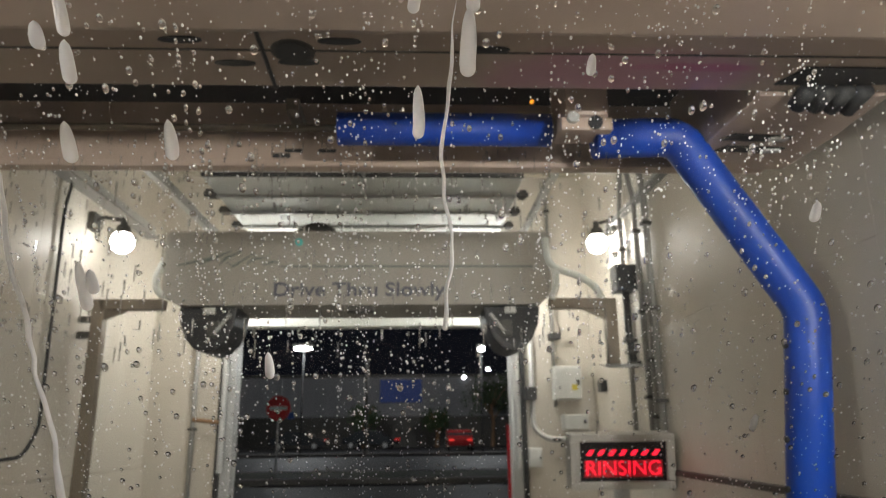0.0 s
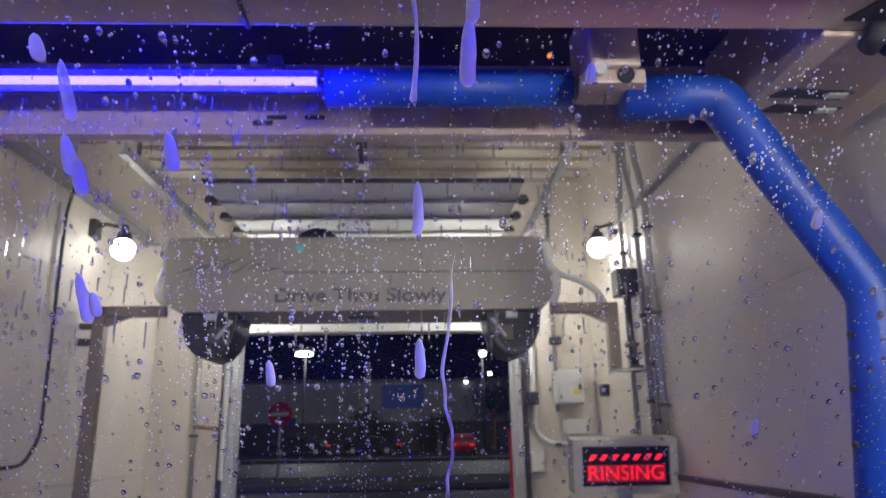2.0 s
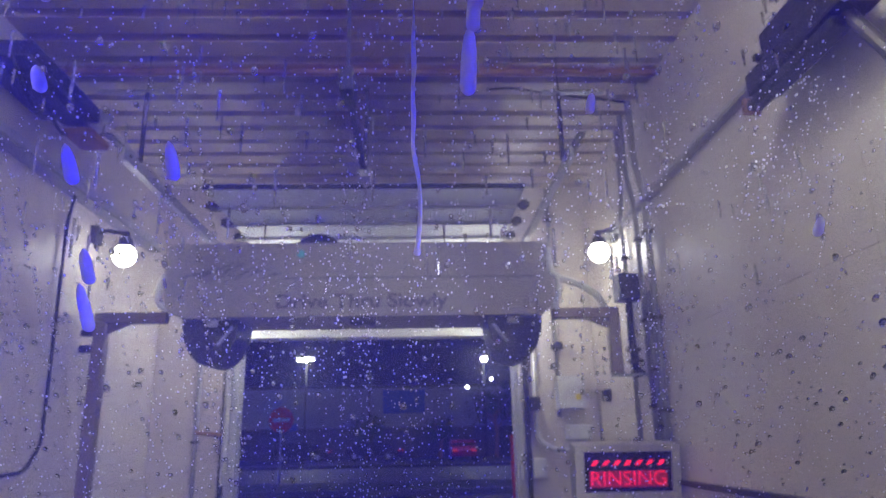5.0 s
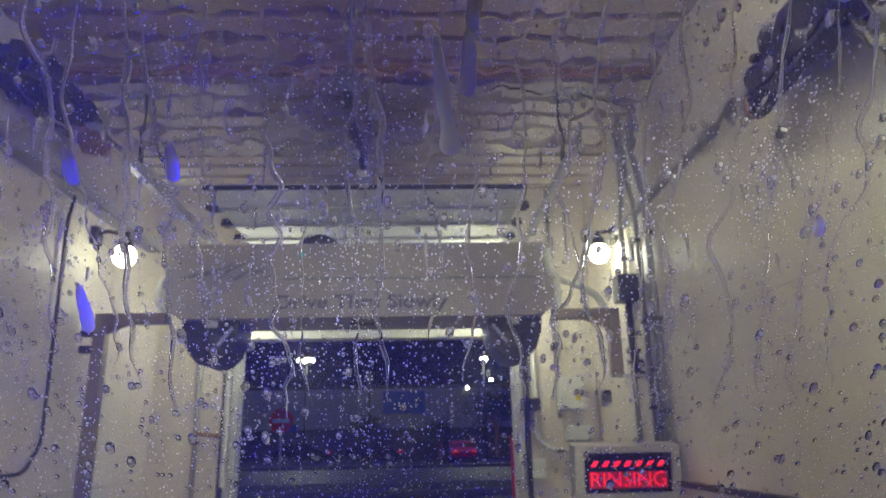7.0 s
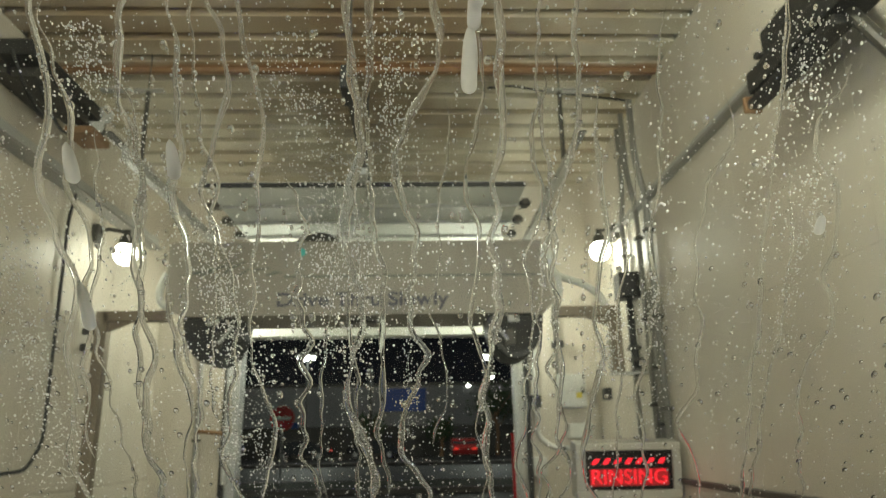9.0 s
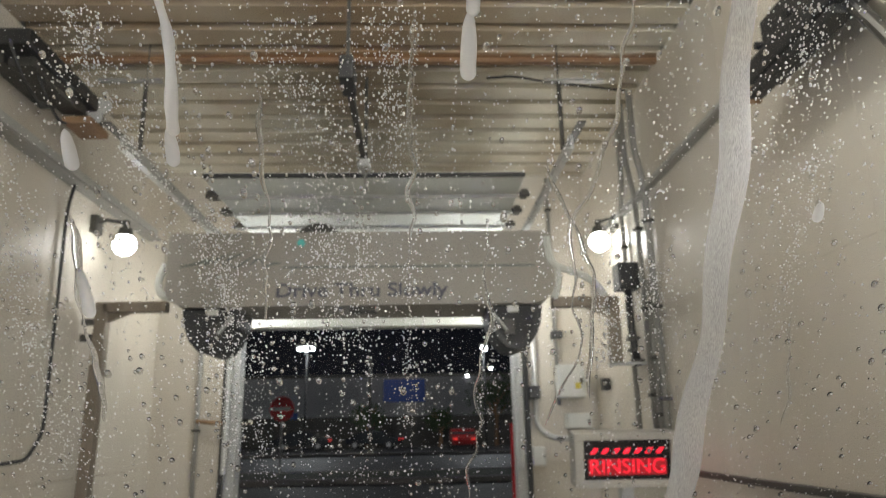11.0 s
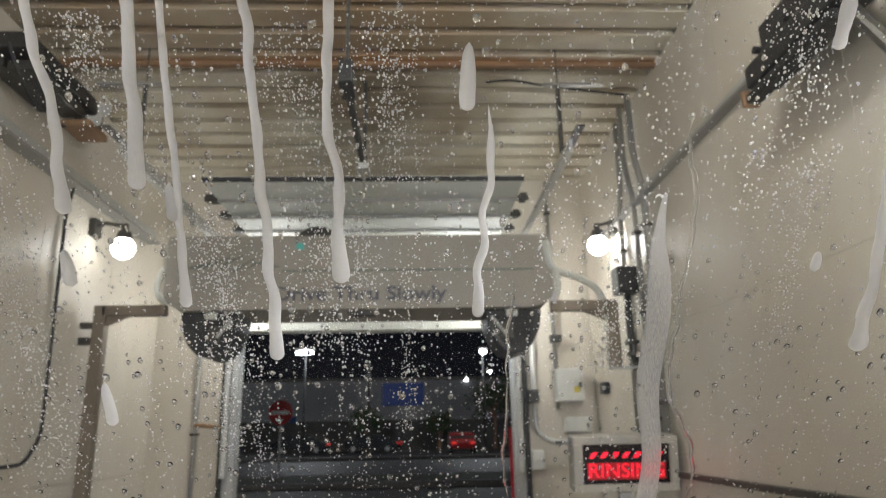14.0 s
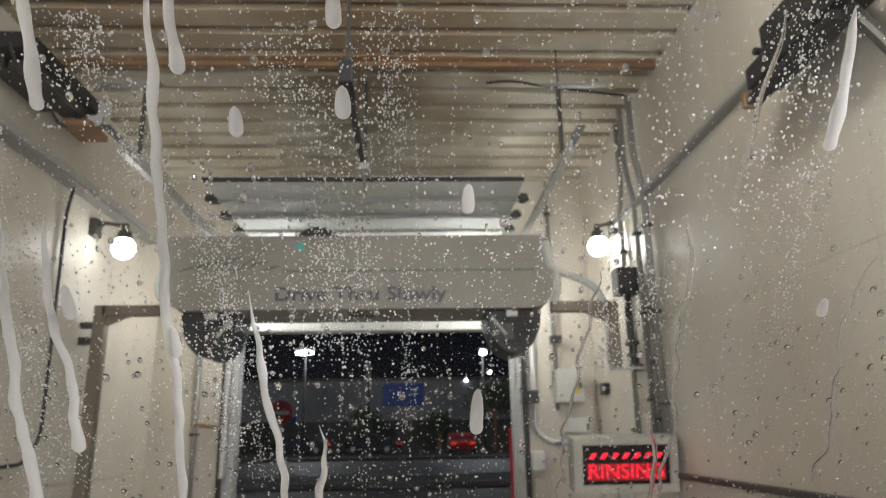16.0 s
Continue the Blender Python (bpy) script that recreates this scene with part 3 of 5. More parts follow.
def enclosure(name, x0, x1, y0, y1, z0, z1, mat, label, lid=True):
    d = tagged(empty(name, ((x0 + x1) / 2, (y0 + y1) / 2, z0)), label, "electrical box", "boxes on the walls")
    a, b, c = (x1 - x0) / 2, (y1 - y0) / 2, z1 - z0
    part("case", box(-a, a, -b, b, 0, c, 0.012), mat, d)
    if lid:
        part("lid", box(-a * 0.92, a * 0.92, -b - 0.012, -b - 0.001, c * 0.05, c * 0.95, 0.004), mat, d)
        part("latch", box(a * 0.6, a * 0.8, -b - 0.03, -b - 0.0125, c * 0.42, c * 0.58, 0.003), DARKSTEEL, d)
    return d


enclosure("switch_box", 1.80, 1.99, 5.9, 6.1, 2.50, 2.74, BLACK, "black switch box on the wall")
main_box = enclosure("junction_box", 1.52, 1.82, 7.5, 7.68, 1.62, 1.98, BOXGREY, "pale grey junction box with a yellow sticker on the end wall")
part("sticker", box(0.035, 0.095, -0.108, -0.1025, 0.10, 0.16), material("yellow_sticker", (0.62, 0.50, 0.06), 0.5, bump=0), main_box, "small yellow warning sticker")
enclosure("junction_box", 1.60, 1.86, 7.48, 7.68, 1.30, 1.46, BOXGREY, "grey junction box below a larger one")
enclosure("limit_switch", 1.20, 1.32, 7.5, 7.68, 1.62, 1.76, BLACK, "small black limit switch by the exit", False)
enclosure("limit_switch", 1.50, 1.62, 7.55, 7.68, 2.28, 2.36, BLACK, "small black clamp on the end wall", False)
enclosure("limit_switch", 1.92, 1.99, 7.1, 7.25, 1.68, 1.80, BLACK, "small black sensor on the wall", False)
enclosure("junction_box", 1.22, 1.36, 7.56, 7.68, 0.92, 1.12, BOXGREY, "small pale junction box by the exit")


def rail_trolley(x, y, s, label):
    """Hose carrier and stop unit on a travel rail."""
    d = tagged(empty("rail_trolley", (x, y, 3.16)), label, "rail trolley", "rail trolleys")
    part("beam", box(-0.09, 0.09, -0.55, 0.28, -0.16, -0.04, 0.015), BLACK, d)
    part("plate", box(-0.05, 0.118, -0.40, 0.16, -0.04, 0.13, 0.01), BLACK, d)
    part("lower_arm", box(-0.08, 0.0, -0.45, 0.32, -0.22, -0.17, 0.012), BLACK, d)
    part("bumper", box(-0.09, 0.0, 0.32, 0.35, -0.23, -0.14, 0.008), RUST, d)
    for k in range(3):
        part("wheel", rod((-0.088 * s, -0.4 + k * 0.28, 0.0), (-0.05 * s, -0.4 + k * 0.28, 0.0), 0.02, 14), RUBBER, d)
    part("strut", rod((-0.0, -0.42, -0.12), (-0.0, -0.66, -0.52), 0.03, 10), DARKSTEEL, d)
    part("strut", rod((-0.03 * s, -0.5, -0.05), (-0.03 * s, -1.3, -0.02), 0.03, 10), DARKSTEEL, d)
    return d


rail_trolley(1.81, 2.86, 1, "black hose trolley on the travel rail")


def sensor_bar():
    d = tagged(empty("sensor_bar", (-2.62, 4.6, 3.8)), "dark sensor bar with a rusty bracket on the wall", "sensor bar")
    part("beam", box(-0.14, 0.10, -0.55, 0.45, 0.0, 0.12, 0.02), BLACK, d)
    part("cover", box(-0.12, 0.06, -0.4, 0.35, -0.08, -0.002, 0.02), DARKSTEEL, d)
    part("bracket", box(-0.10, 0.12, 0.30, 0.62, -0.16, -0.102, 0.012), RUST, d, "rusty steel bracket")
    part("wall_plate", box(-0.27, -0.141, -0.4, 0.3, -0.05, 0.12, 0.01), DARKSTEEL, d)
    for y, z in ((0.66, 0.16), (0.52, 0.0)):
        part("sensor_eye", rod((0.02, y, z), (0.05, y - 0.05, z - 0.02), 0.07, 16), GREYPIPE, d, "grey round sensor eye", smooth=False)
    part("eye_bar", box(-0.08, 0.02, 0.44, 0.72, -0.05, 0.20, 0.015), DARKSTEEL, d)
    for k in range(2):
        part("cable", tube(((0.0, -0.6 + k * 0.3, 0.0), (0.05, -0.5 + k * 0.3, -0.2), (0.0, -0.2 + k * 0.3, -0.25), (-0.1, 0.1 + k * 0.3, -0.12)), 0.012, 8, soften=0.12), RUBBER, d)
    return d


sensor_bar()


# ---------------------------------------------------------------- message display
def message_display():
    d = tagged(empty("message_display", (1.56, 5.3, 0.0)), "red LED message display in a steel case on a stand", "display sign")
    tilt = Matrix.Translation((0, 0, 1.07)) @ pose(0, 0, 0, 8, 0, 0)
    def add(name, bm, mat, parent=d, label=""):
        bmesh.ops.transform(bm, matrix=tilt, verts=bm.verts)
        return part(name, bm, mat, parent, label)
    add("case", box(-0.40, 0.39, 0.0, 0.16, -0.20, 0.20, 0.012), STAINLESS, label="dull stainless steel case")
    for bm in (box(-0.40, 0.39, -0.03, -0.001, 0.145, 0.20, 0.006), box(-0.40, 0.39, -0.03, -0.001, -0.20, -0.145, 0.006), box(-0.40, -0.33, -0.03, -0.001, -0.143, 0.143, 0.006), box(0.33, 0.39, -0.03, -0.001, -0.143, 0.143, 0.006)):
        add("bezel", bm, STAINLESS)
    face = add("screen", box(-0.328, 0.328, -0.008, -0.001, -0.143, 0.143), SCREEN, label="black display window")
    for k in range(7):
        x = -0.25 + k * 0.083
        add("lamp_bar", front_plate([(x - 0.032, 0.045), (x + 0.004, 0.045), (x + 0.034, 0.085), (x - 0.002, 0.085)], -0.014, -0.009), LEDRED, face)
    add("glow_band", box(-0.295, 0.295, -0.0105, -0.0085, -0.112, 0.008), LEDREDDIM, face)
    lettering("lettering", "RINSING", 0.15, LEDRED, tilt @ pose(0.0, -0.012, -0.052) @ pose(0, 0, 0, 90, 0, 0), face, depth=0.001, width=0.56, bold=-0.012)
    part("stand", box(-0.05, 0.05, 0.05, 0.13, 0, 0.90, 0.006), GALV, d)
    part("foot", box(-0.16, 0.16, -0.02, 0.20, 0, 0.012), GALV, d)
    return d


message_display()

# ---------------------------------------------------------------- beyond the exit
def outside():
    tagged(part("apron", box(-6, 5, YF + T, 12.5, -0.03, -0.004), CONCRETE), "concrete apron outside the exit", "pavement", kind="structure")
    tagged(part("kerb", box(-60, 60, 19.0, 19.25, -0.03, 0.12, 0.02), KERB), "pale concrete kerb along the verge", "kerb", kind="structure")
    tagged(part("kerb", box(-60, 60, 22.8, 23.05, -0.03, 0.12, 0.02), KERB), "pale concrete kerb along the road", "kerb", kind="structure")
    tagged(part("verge", box(-60, 60, 19.25, 22.8, -0.03, 0.10), GRASS), "dim green grass verge between the kerbs", "grass", kind="structure")
    tagged(part("kerb", box(-80, 80, 40.0, 40.4, -0.03, 0.15, 0.02), KERB), "pale kerb on the far side of the road", "kerb", kind="structure")
    b = tagged(part("far_building", box(-40, 12, 62, 75, 0, 6.0, 0.05), FARWALL), "long pale low building across the road", "building")
    part("parapet", box(-40.1, 12.1, 61.9, 75.1, 6.0, 6.25), DARKSTEEL, b)
    part("base_course", box(-40.1, 12.1, 61.85, 61.99, 0.0, 2.6), DARKSTEEL, b)
    for k in range(8):
        part("pilaster", box(-38 + k * 6.5, -37.7 + k * 6.5, 61.8, 61.99, 2.6, 6.0), FARWALL, b)
    part("fascia_panel", box(-3.1, 0.6, 61.7, 61.85, 3.8, 5.8, 0.03), FARBLUE, b, "blue fascia panel")
    s = tagged(empty("no_entry_sign", (-4.25, 22.0, 0)), "round red no-entry sign on a post", "road sign")
    part("post", rod((0, 0.03, 0.1), (0, 0.03, 2.4), 0.03, 10), GALV, s)
    part("disc", rod((0, 0, 2.05), (0, -0.012, 2.05), 0.38, 32), SIGNRED, s)
    part("bar", box(-0.26, 0.26, -0.02, -0.0125, 2.0, 2.10), SIGNWHITE, s)
    part("small_plate", box(0.28, 0.50, -0.01, 0.01, 1.72, 1.92), FARBLUE, s)
    p = tagged(empty("utility_pole", (-2.9, 42, 0)), "thin dark pole beside the road", "pole")
    part("shaft", rod((0, 0, 0), (0, 0, 5.6), 0.09, 10), DARKSTEEL, p)
    part("base", rod((0, 0, 0), (0, 0, 0.3), 0.18, 10), KERB, p)
    for x, y, h, r, w in ((-7.3, 45, 6.6, 0.16, 0.55), (4.35, 45, 6.5, 0.18, 0.2), (4.4, 62, 6.0, 0.15, 0.15), (7.0, 66, 7.0, 0.15, 0.15)):
        l = tagged(empty("street_lamp", (x, y, 0)), "tall street lamp with a white light", "street lamp", "street lamps")
        part("column", rod((0, 0.5, 0), (0, 0.5, h + 0.2), 0.05, 10), COLUMN, l)
        part("arm", rod((0, 0.55, h + 0.2), (0, -0.1, h + 0.2), 0.05, 8), COLUMN, l)
        part("head", box(-w - 0.1, w + 0.1, -0.3, 0.35, h + 0.15, h + 0.3, 0.03), DARKSTEEL, l)
        part("lens", tube(((-w, 0, h), (0, 0, h + 0.02), (w, 0, h)), [r * 0.55, r, r * 0.55], 12), STREET, l, "glowing rounded lens", smooth=True)
    for x, y, z, w in ((-7.3, 44.7, 6.2, 950), (4.35, 44.7, 6.1, 950)):
        lamp = bpy.data.lights.new("street_light", "POINT")
        lamp.energy, lamp.shadow_soft_size, lamp.color = w, 0.2, (0.95, 0.97, 1.0)
        new("street_light", lamp).location = (x, y, z)


def tree(x, y, h, spread, seed):
    rnd = random.Random(seed)
    d = tagged(empty("tree", (x, y, 0)), "dim green leafy tree across the road", "tree", "trees across the road")
    bm = tube(((0, 0, 0), (0.1, 0, h * 0.3), (0, 0.1, h * 0.55), (0.05, 0, h * 0.8)), [0.18, 0.13, 0.09, 0.03], 8)
    for k in range(6):
        a = k * 1.05 + rnd.random()
        tube(((0, 0, h * 0.35 + k * 0.2), (math.cos(a) * spread * 0.4, math.sin(a) * spread * 0.4, h * 0.55 + k * 0.15), (math.cos(a) * spread * 0.8, math.sin(a) * spread * 0.8, h * 0.65 + k * 0.2)), [0.07, 0.045, 0.015], 6, bm)
    part("trunk", bm, RUST, d)
    verts, faces = [], []
    for k in range(900):
        a, e, r = rnd.random() * math.tau, rnd.uniform(-0.9, 1.3), spread * rnd.random() ** 0.4 * (0.75 + 0.35 * math.sin(k % 7))
        c = Vector((math.cos(a) * math.cos(e) * r, math.sin(a) * math.cos(e) * r, h * 0.66 + math.sin(e) * r * 0.8))
        q = Euler((rnd.random() * 6, rnd.random() * 6, rnd.random() * 6)).to_matrix()
        s = rnd.uniform(0.10, 0.24)
        n = len(verts)
        verts += [c + q @ Vector(v) * s for v in ((-1, 0, 0), (0, -0.5, 0.1), (1, 0, 0), (0, 0.5, 0.1))]
        faces.append((n, n + 1, n + 2, n + 3))
    me = bpy.data.meshes.new("crown")
    me.from_pydata(verts, [], faces)
    me.materials.append(LEAF)
    o = new("crown", me)
    o.parent = d
    return d


def parked_car(x, y, mat, label, turn=0):
    d = tagged(empty("car", (x, y, 0)), label, "car", "parked cars")
    d.rotation_euler = (0, 0, radians(turn))
    prof = ((-2.1, 0.35), (-2.15, 0.75), (-1.3, 0.9), (-0.7, 1.38), (0.8, 1.42), (1.6, 0.95), (2.1, 0.85), (2.12, 0.4))
    part("body", prism(prof, -0.85, 0.85, 0.05), mat, d)
    part("window", box(-0.80, 0.80, -1.16, -0.9, 0.98, 1.22), TRIM, d)
    for wx in (-0.80, 0.80):
        for wy in (-1.35, 1.35):
            w = part("wheel", rod((wx - 0.1, wy, 0.32), (wx + 0.1, wy, 0.32), 0.32, 18), RUBBER, d)
            part("rim", rod((wx - 0.11, wy, 0.32), (wx + 0.11, wy, 0.32), 0.19, 12), GALV, w)
    for wx in (-0.62, 0.62):
        part("tail_light", box(wx - 0.16, wx + 0.16, -2.18, -2.10, 0.66, 0.80, 0.02), TAIL, d, "lit red tail light")
    return d


outside()
tree(6.6, 60, 6.2, 2.6, 3)
tree(9.5, 61, 6.8, 2.8, 5)
tree(-4.2, 58, 3.6, 1.5, 8)
tree(1.8, 59, 3.2, 1.4, 9)
parked_car(3.1, 50, REDPAINT, "red car waiting across the road with lit tail lights")
parked_car(-9, 55, CARPAINT, "dark car parked before the far building", 90)
parked_car(-3.5, 56, CARPAINT, "dark car parked before the far building", 80)
bol = tagged(empty("marker_post", (1.62, 12.0, 0)), "red marker post outside the exit", "bollard")
part("post", rod((0, 0, 0), (0, 0, 1.36), 0.06, 14), SIGNRED, bol)
part("cap", rod((0, 0, 1.36), (0, 0, 1.40), 0.065, 14), SIGNRED, bol)


# ---------------------------------------------------------------- wash gantry
def wash_gantry():
    g = tagged(empty("wash_gantry", (0, 3.32, 2.6)), "beige overhead wash gantry with blue spray arm and light bar", "car wash gantry")
    x0, x1 = -2.72, 1.86
    # front fascia, the open well behind it and the rear cover, seen from below
    part("front_fascia", prism(((0, 0.0), (0.0, 0.5), (-0.05, 0.5), (-0.05, 0.03), (-0.09, 0.025), (-0.09, -0.004), (-0.04, -0.012)), x0, x1 - 0.05, 0.006), GANTRY, g, "beige front fascia")
    # the well's deep shade is put in as a black sheet
    part("well_shade", box(x0, x1 - 0.4, -0.90, -0.052, 0.36, 0.5), BLACK, g, "black sheet put in for the shade of the well")
    part("rear_cover", plate([(x0, -1.35), (x1 + 0.04, -1.35), (x1 + 0.04, -0.90), (x0, -0.90)], 0.0, 0.5, 0.015), PINKGANTRY, g, "beige underside cover with a pink soap stain")
    part("end_cover", plate([(x1 - 0.48, -0.892), (x1 + 0.06, -0.892), (x1 + 0.06, -0.5), (x1 + 0.04, -0.10), (x1 - 0.06, -0.094), (x1 - 0.52, -0.094)], -0.012, 0.5, 0.012), GANTRY, g, "beige end cover")
    part("rear_beam", prism(((-1.36, -0.05), (-1.36, 0.5), (-1.9, 0.5), (-1.9, -0.09), (-1.42, -0.09)), x0, x1 + 0.06, 0.015), GANTRY, g, "beige rear beam")
    part("top_cover", box(x0, x1, -1.85, 0.0, 0.502, 0.62, 0.02), GANTRY, g)
    part("seam", rod((-0.54, -0.9, -0.004), (-0.53, -1.34, -0.004), 0.008, 6), BLACK, g, "dark panel seam")
    part("seam", box(x0, x1, -1.17, -1.162, -0.004, 0.004), DARKSTEEL, g)
    part("well_pipe", rod((x0, -0.16, 0.17), (0.4, -0.16, 0.17), 0.02, 8), BROWNSTEEL, g)
    part("well_bracket", box(-0.62, -0.56, -0.3, -0.052, 0.20, 0.26), BROWNSTEEL, g)
    for hx, hy in ((-0.65, -1.08), (-0.42, -1.09), (-0.80, -1.23), (-0.26, -1.23), (0.26, -1.19), (-1.5, -1.2)):
        part("slot_hole", plate([(hx + math.cos(a * 0.524) * 0.075, hy + math.sin(a * 0.524) * 0.02) for a in range(12)], -0.006, 0.004), BLACK, g)
    part("round_hole", rod((-0.43, -1.16, -0.006), (-0.43, -1.16, 0.004), 0.062, 20), BLACK, g)
    part("hole_ring", rod((-0.43, -1.16, -0.003), (-0.43, -1.16, 0.003), 0.078, 20), DARKSTEEL, g)
    for hx in (-0.68, -0.62, -0.45):
        part("fascia_slot", box(hx - 0.045, hx + 0.045, -0.056, -0.0505, 0.085 if hx > -0.65 else 0.055, 0.105 if hx > -0.65 else 0.08, 0.002), BLACK, g)
    for a, b in ((1.46, -0.50), (1.49, -0.37)):
        part("vent_slot", plate([(a - 0.02, b - 0.035), (a + 0.27, b - 0.01), (a + 0.24, b + 0.05), (a - 0.06, b + 0.03)], -0.02, -0.0125), BLACK, g)
        part("vent_lip", box(a + 0.16, a + 0.24, b - 0.015, b + 0.02, -0.03, -0.021), BOXGREY, g)
    part("cut_out", plate([(1.46, -1.10), (1.84, -1.10), (1.84, -0.98), (1.40, -0.97)], -0.010, -0.002), BLACK, g)
    for k in range(4):
        part("roller", rod((1.53 + k * 0.075, -0.88 + k * 0.01, -0.05), (1.53 + k * 0.075, -0.98, -0.03), 0.036, 14), RUBBER, g, smooth=True)
    # pivot block and arms
    pv = part("pivot_block", box(0.66, 0.85, -0.62, -0.30, 0.03, 0.34, 0.015), GANTRY, g, "beige pivot block")
    part("pivot_cheek", box(0.64, 0.87, -0.60, -0.54, -0.03, 0.03, 0.01), GANTRY, pv)
    part("pivot_bolt", rod((0.69, -0.625, 0.02), (0.69, -0.60, 0.02), 0.026, 12), BOXGREY, pv)
    part("pivot_hole", rod((0.79, -0.615, 0.0), (0.79, -0.60, 0.0), 0.032, 12), BLACK, pv)
    part("spray_arm", tube(((0.85, -0.36, 0.03), (1.25, -0.36, 0.045), (1.755, -0.36, -0.79), (1.60, -0.36, -2.0)), 0.094, 14, soften=0.07), BLUE, g, "bent blue padded spray arm", smooth=True)
    for k in range(6):
        part("spray_nozzle", rod((1.655 - k * 0.0255, -0.36, -0.95 - k * 0.2), (1.63 - k * 0.0255, -0.36, -0.95 - k * 0.2), 0.014, 8), BLACK, g)
    part("boom_padding", tube(((-0.36, -0.36, 0.075), (0.64, -0.36, 0.075)), 0.078, 14), BLUE, g, "straight blue padded boom", smooth=True)
    part("amber_light", rod((0.55, -0.40, 0.20), (0.55, -0.42, 0.195), 0.009, 10), glow("amber_glow", (1.0, 0.35, 0.02), 1.2), g)
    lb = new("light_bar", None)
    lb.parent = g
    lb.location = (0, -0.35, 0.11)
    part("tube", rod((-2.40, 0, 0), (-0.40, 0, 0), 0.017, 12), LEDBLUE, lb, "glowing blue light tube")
    # shield added to hold the tube's light off the fascia
    part("tube_shield", prism(((0.022, -0.035), (0.026, -0.035), (0.026, 0.034), (-0.03, 0.034), (-0.03, 0.030), (0.022, 0.030)), -2.42, -0.38), SMOKED, lb, "added smoked channel shielding the fascia from the tube")
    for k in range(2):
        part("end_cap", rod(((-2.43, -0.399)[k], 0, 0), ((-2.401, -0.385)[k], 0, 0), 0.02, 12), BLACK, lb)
    # drip line: beads and falling streaks under the booms
    rnd = random.Random(4)
    bm = bmesh.new()
    for k in range(560):
        x, y = rnd.uniform(-2.4, 0.9), rnd.choice((-0.36, -0.34, -0.38, -0.07, -0.02)) + rnd.uniform(-0.03, 0.03)
        fall = rnd.random() ** 2.2
        z = 0.03 - fall * 0.95
        l = rnd.uniform(0.012, 0.05) * (1 + fall)
        rod((x, y, z), (x, y, z - l), 0.004, 5, bm, r2=0.0025)
    tagged(part("falling_spray", bm, SOAPDROP, g, "falling streaks of rinse water"), kind="stuff")
    return g, lb


gantry, light_bar = wash_gantry()


# ---------------------------------------------------------------- the car round the camera
RAKE = radians(52)
G0 = Vector((0, 0.598, 1.464))                      # the pane's middle
GU, GS = Vector((1, 0, 0)), Vector((0, -math.cos(RAKE), math.sin(RAKE)))
GN = GU.cross(GS)                                   # out of the car
GM = Matrix((GU, GS, GN)).transposed().to_4x4()     # pane space: right, up the pane, outwards
GM.translation = G0


def car_shell():
    d = tagged(empty("car", (0, 0, 0)), "dark car standing in the bay with a wet windscreen", "car")
    bm = box(-0.76, 0.74, -0.64, 0.33, -0.004, 0.0)
    bmesh.ops.transform(bm, matrix=GM, verts=bm.verts)
    part("windscreen", bm, GLASS, d, "wet glass windscreen").visible_shadow = False
    part("lower_body", prism(((3.1, 0.35), (3.15, 0.75), (2.9, 0.93), (1.12, 0.99), (1.02, 0.965), (1.0, 0.35)), -0.92, 0.90, 0.03), CARPAINT, d)
    part("cabin_floor", box(-0.92, 0.90, -2.2, 1.0, 0.3, 0.42), TRIM, d)
    part("scuttle", box(-0.80, 0.78, 0.80, 1.0, 0.90, 0.95), TRIM, d, "dark dashboard top")
    part("roof_panel", box(-0.66, 0.64, -2.0, 0.385, 1.70, 1.735, 0.015), CARPAINT, d)
    part("rear_wall", box(-0.90, 0.88, -2.25, -2.1, 0.4, 1.72), TRIM, d)
    for x in (-0.92, 0.84):
        part("side", box(x, x + 0.06, -2.2, 1.0, 0.4, 1.02), CARPAINT, d)
        part("side_glass", box(x + 0.06 if x < 0 else x - 0.02, x + 0.09 if x < 0 else x + 0.01, -2.1, 0.4, 1.02, 1.70), TRIM, d, "dark tinted side glass")
    for s in (-1, 1):
        x = -0.01 + s * 0.78
        bm = box(x - 0.035, x + 0.035, -0.64, 0.34, -0.03, 0.02, 0.01)
        bmesh.ops.transform(bm, matrix=GM, verts=bm.verts)
        part("pillar", bm, TRIM, d)
        # unseen blocker: closes the gap that let a lamp reflect in the pane
        part("gap_blocker", prism(((0.42, 1.02), (0.92, 1.02), (0.42, 1.66)), s * 0.80 - 0.01, s * 0.80 + 0.0), TRIM, d)
    for wx in (-0.88, 0.86):
        for wy in (2.35, -1.5):
            w = part("wheel", rod((wx - 0.1, wy, 0.35), (wx + 0.1, wy, 0.35), 0.35, 24), RUBBER, d)
            part("rim", rod((wx - 0.11, wy, 0.35), (wx + 0.11, wy, 0.35), 0.22, 16), GALV, w)
    return d


car_shell()


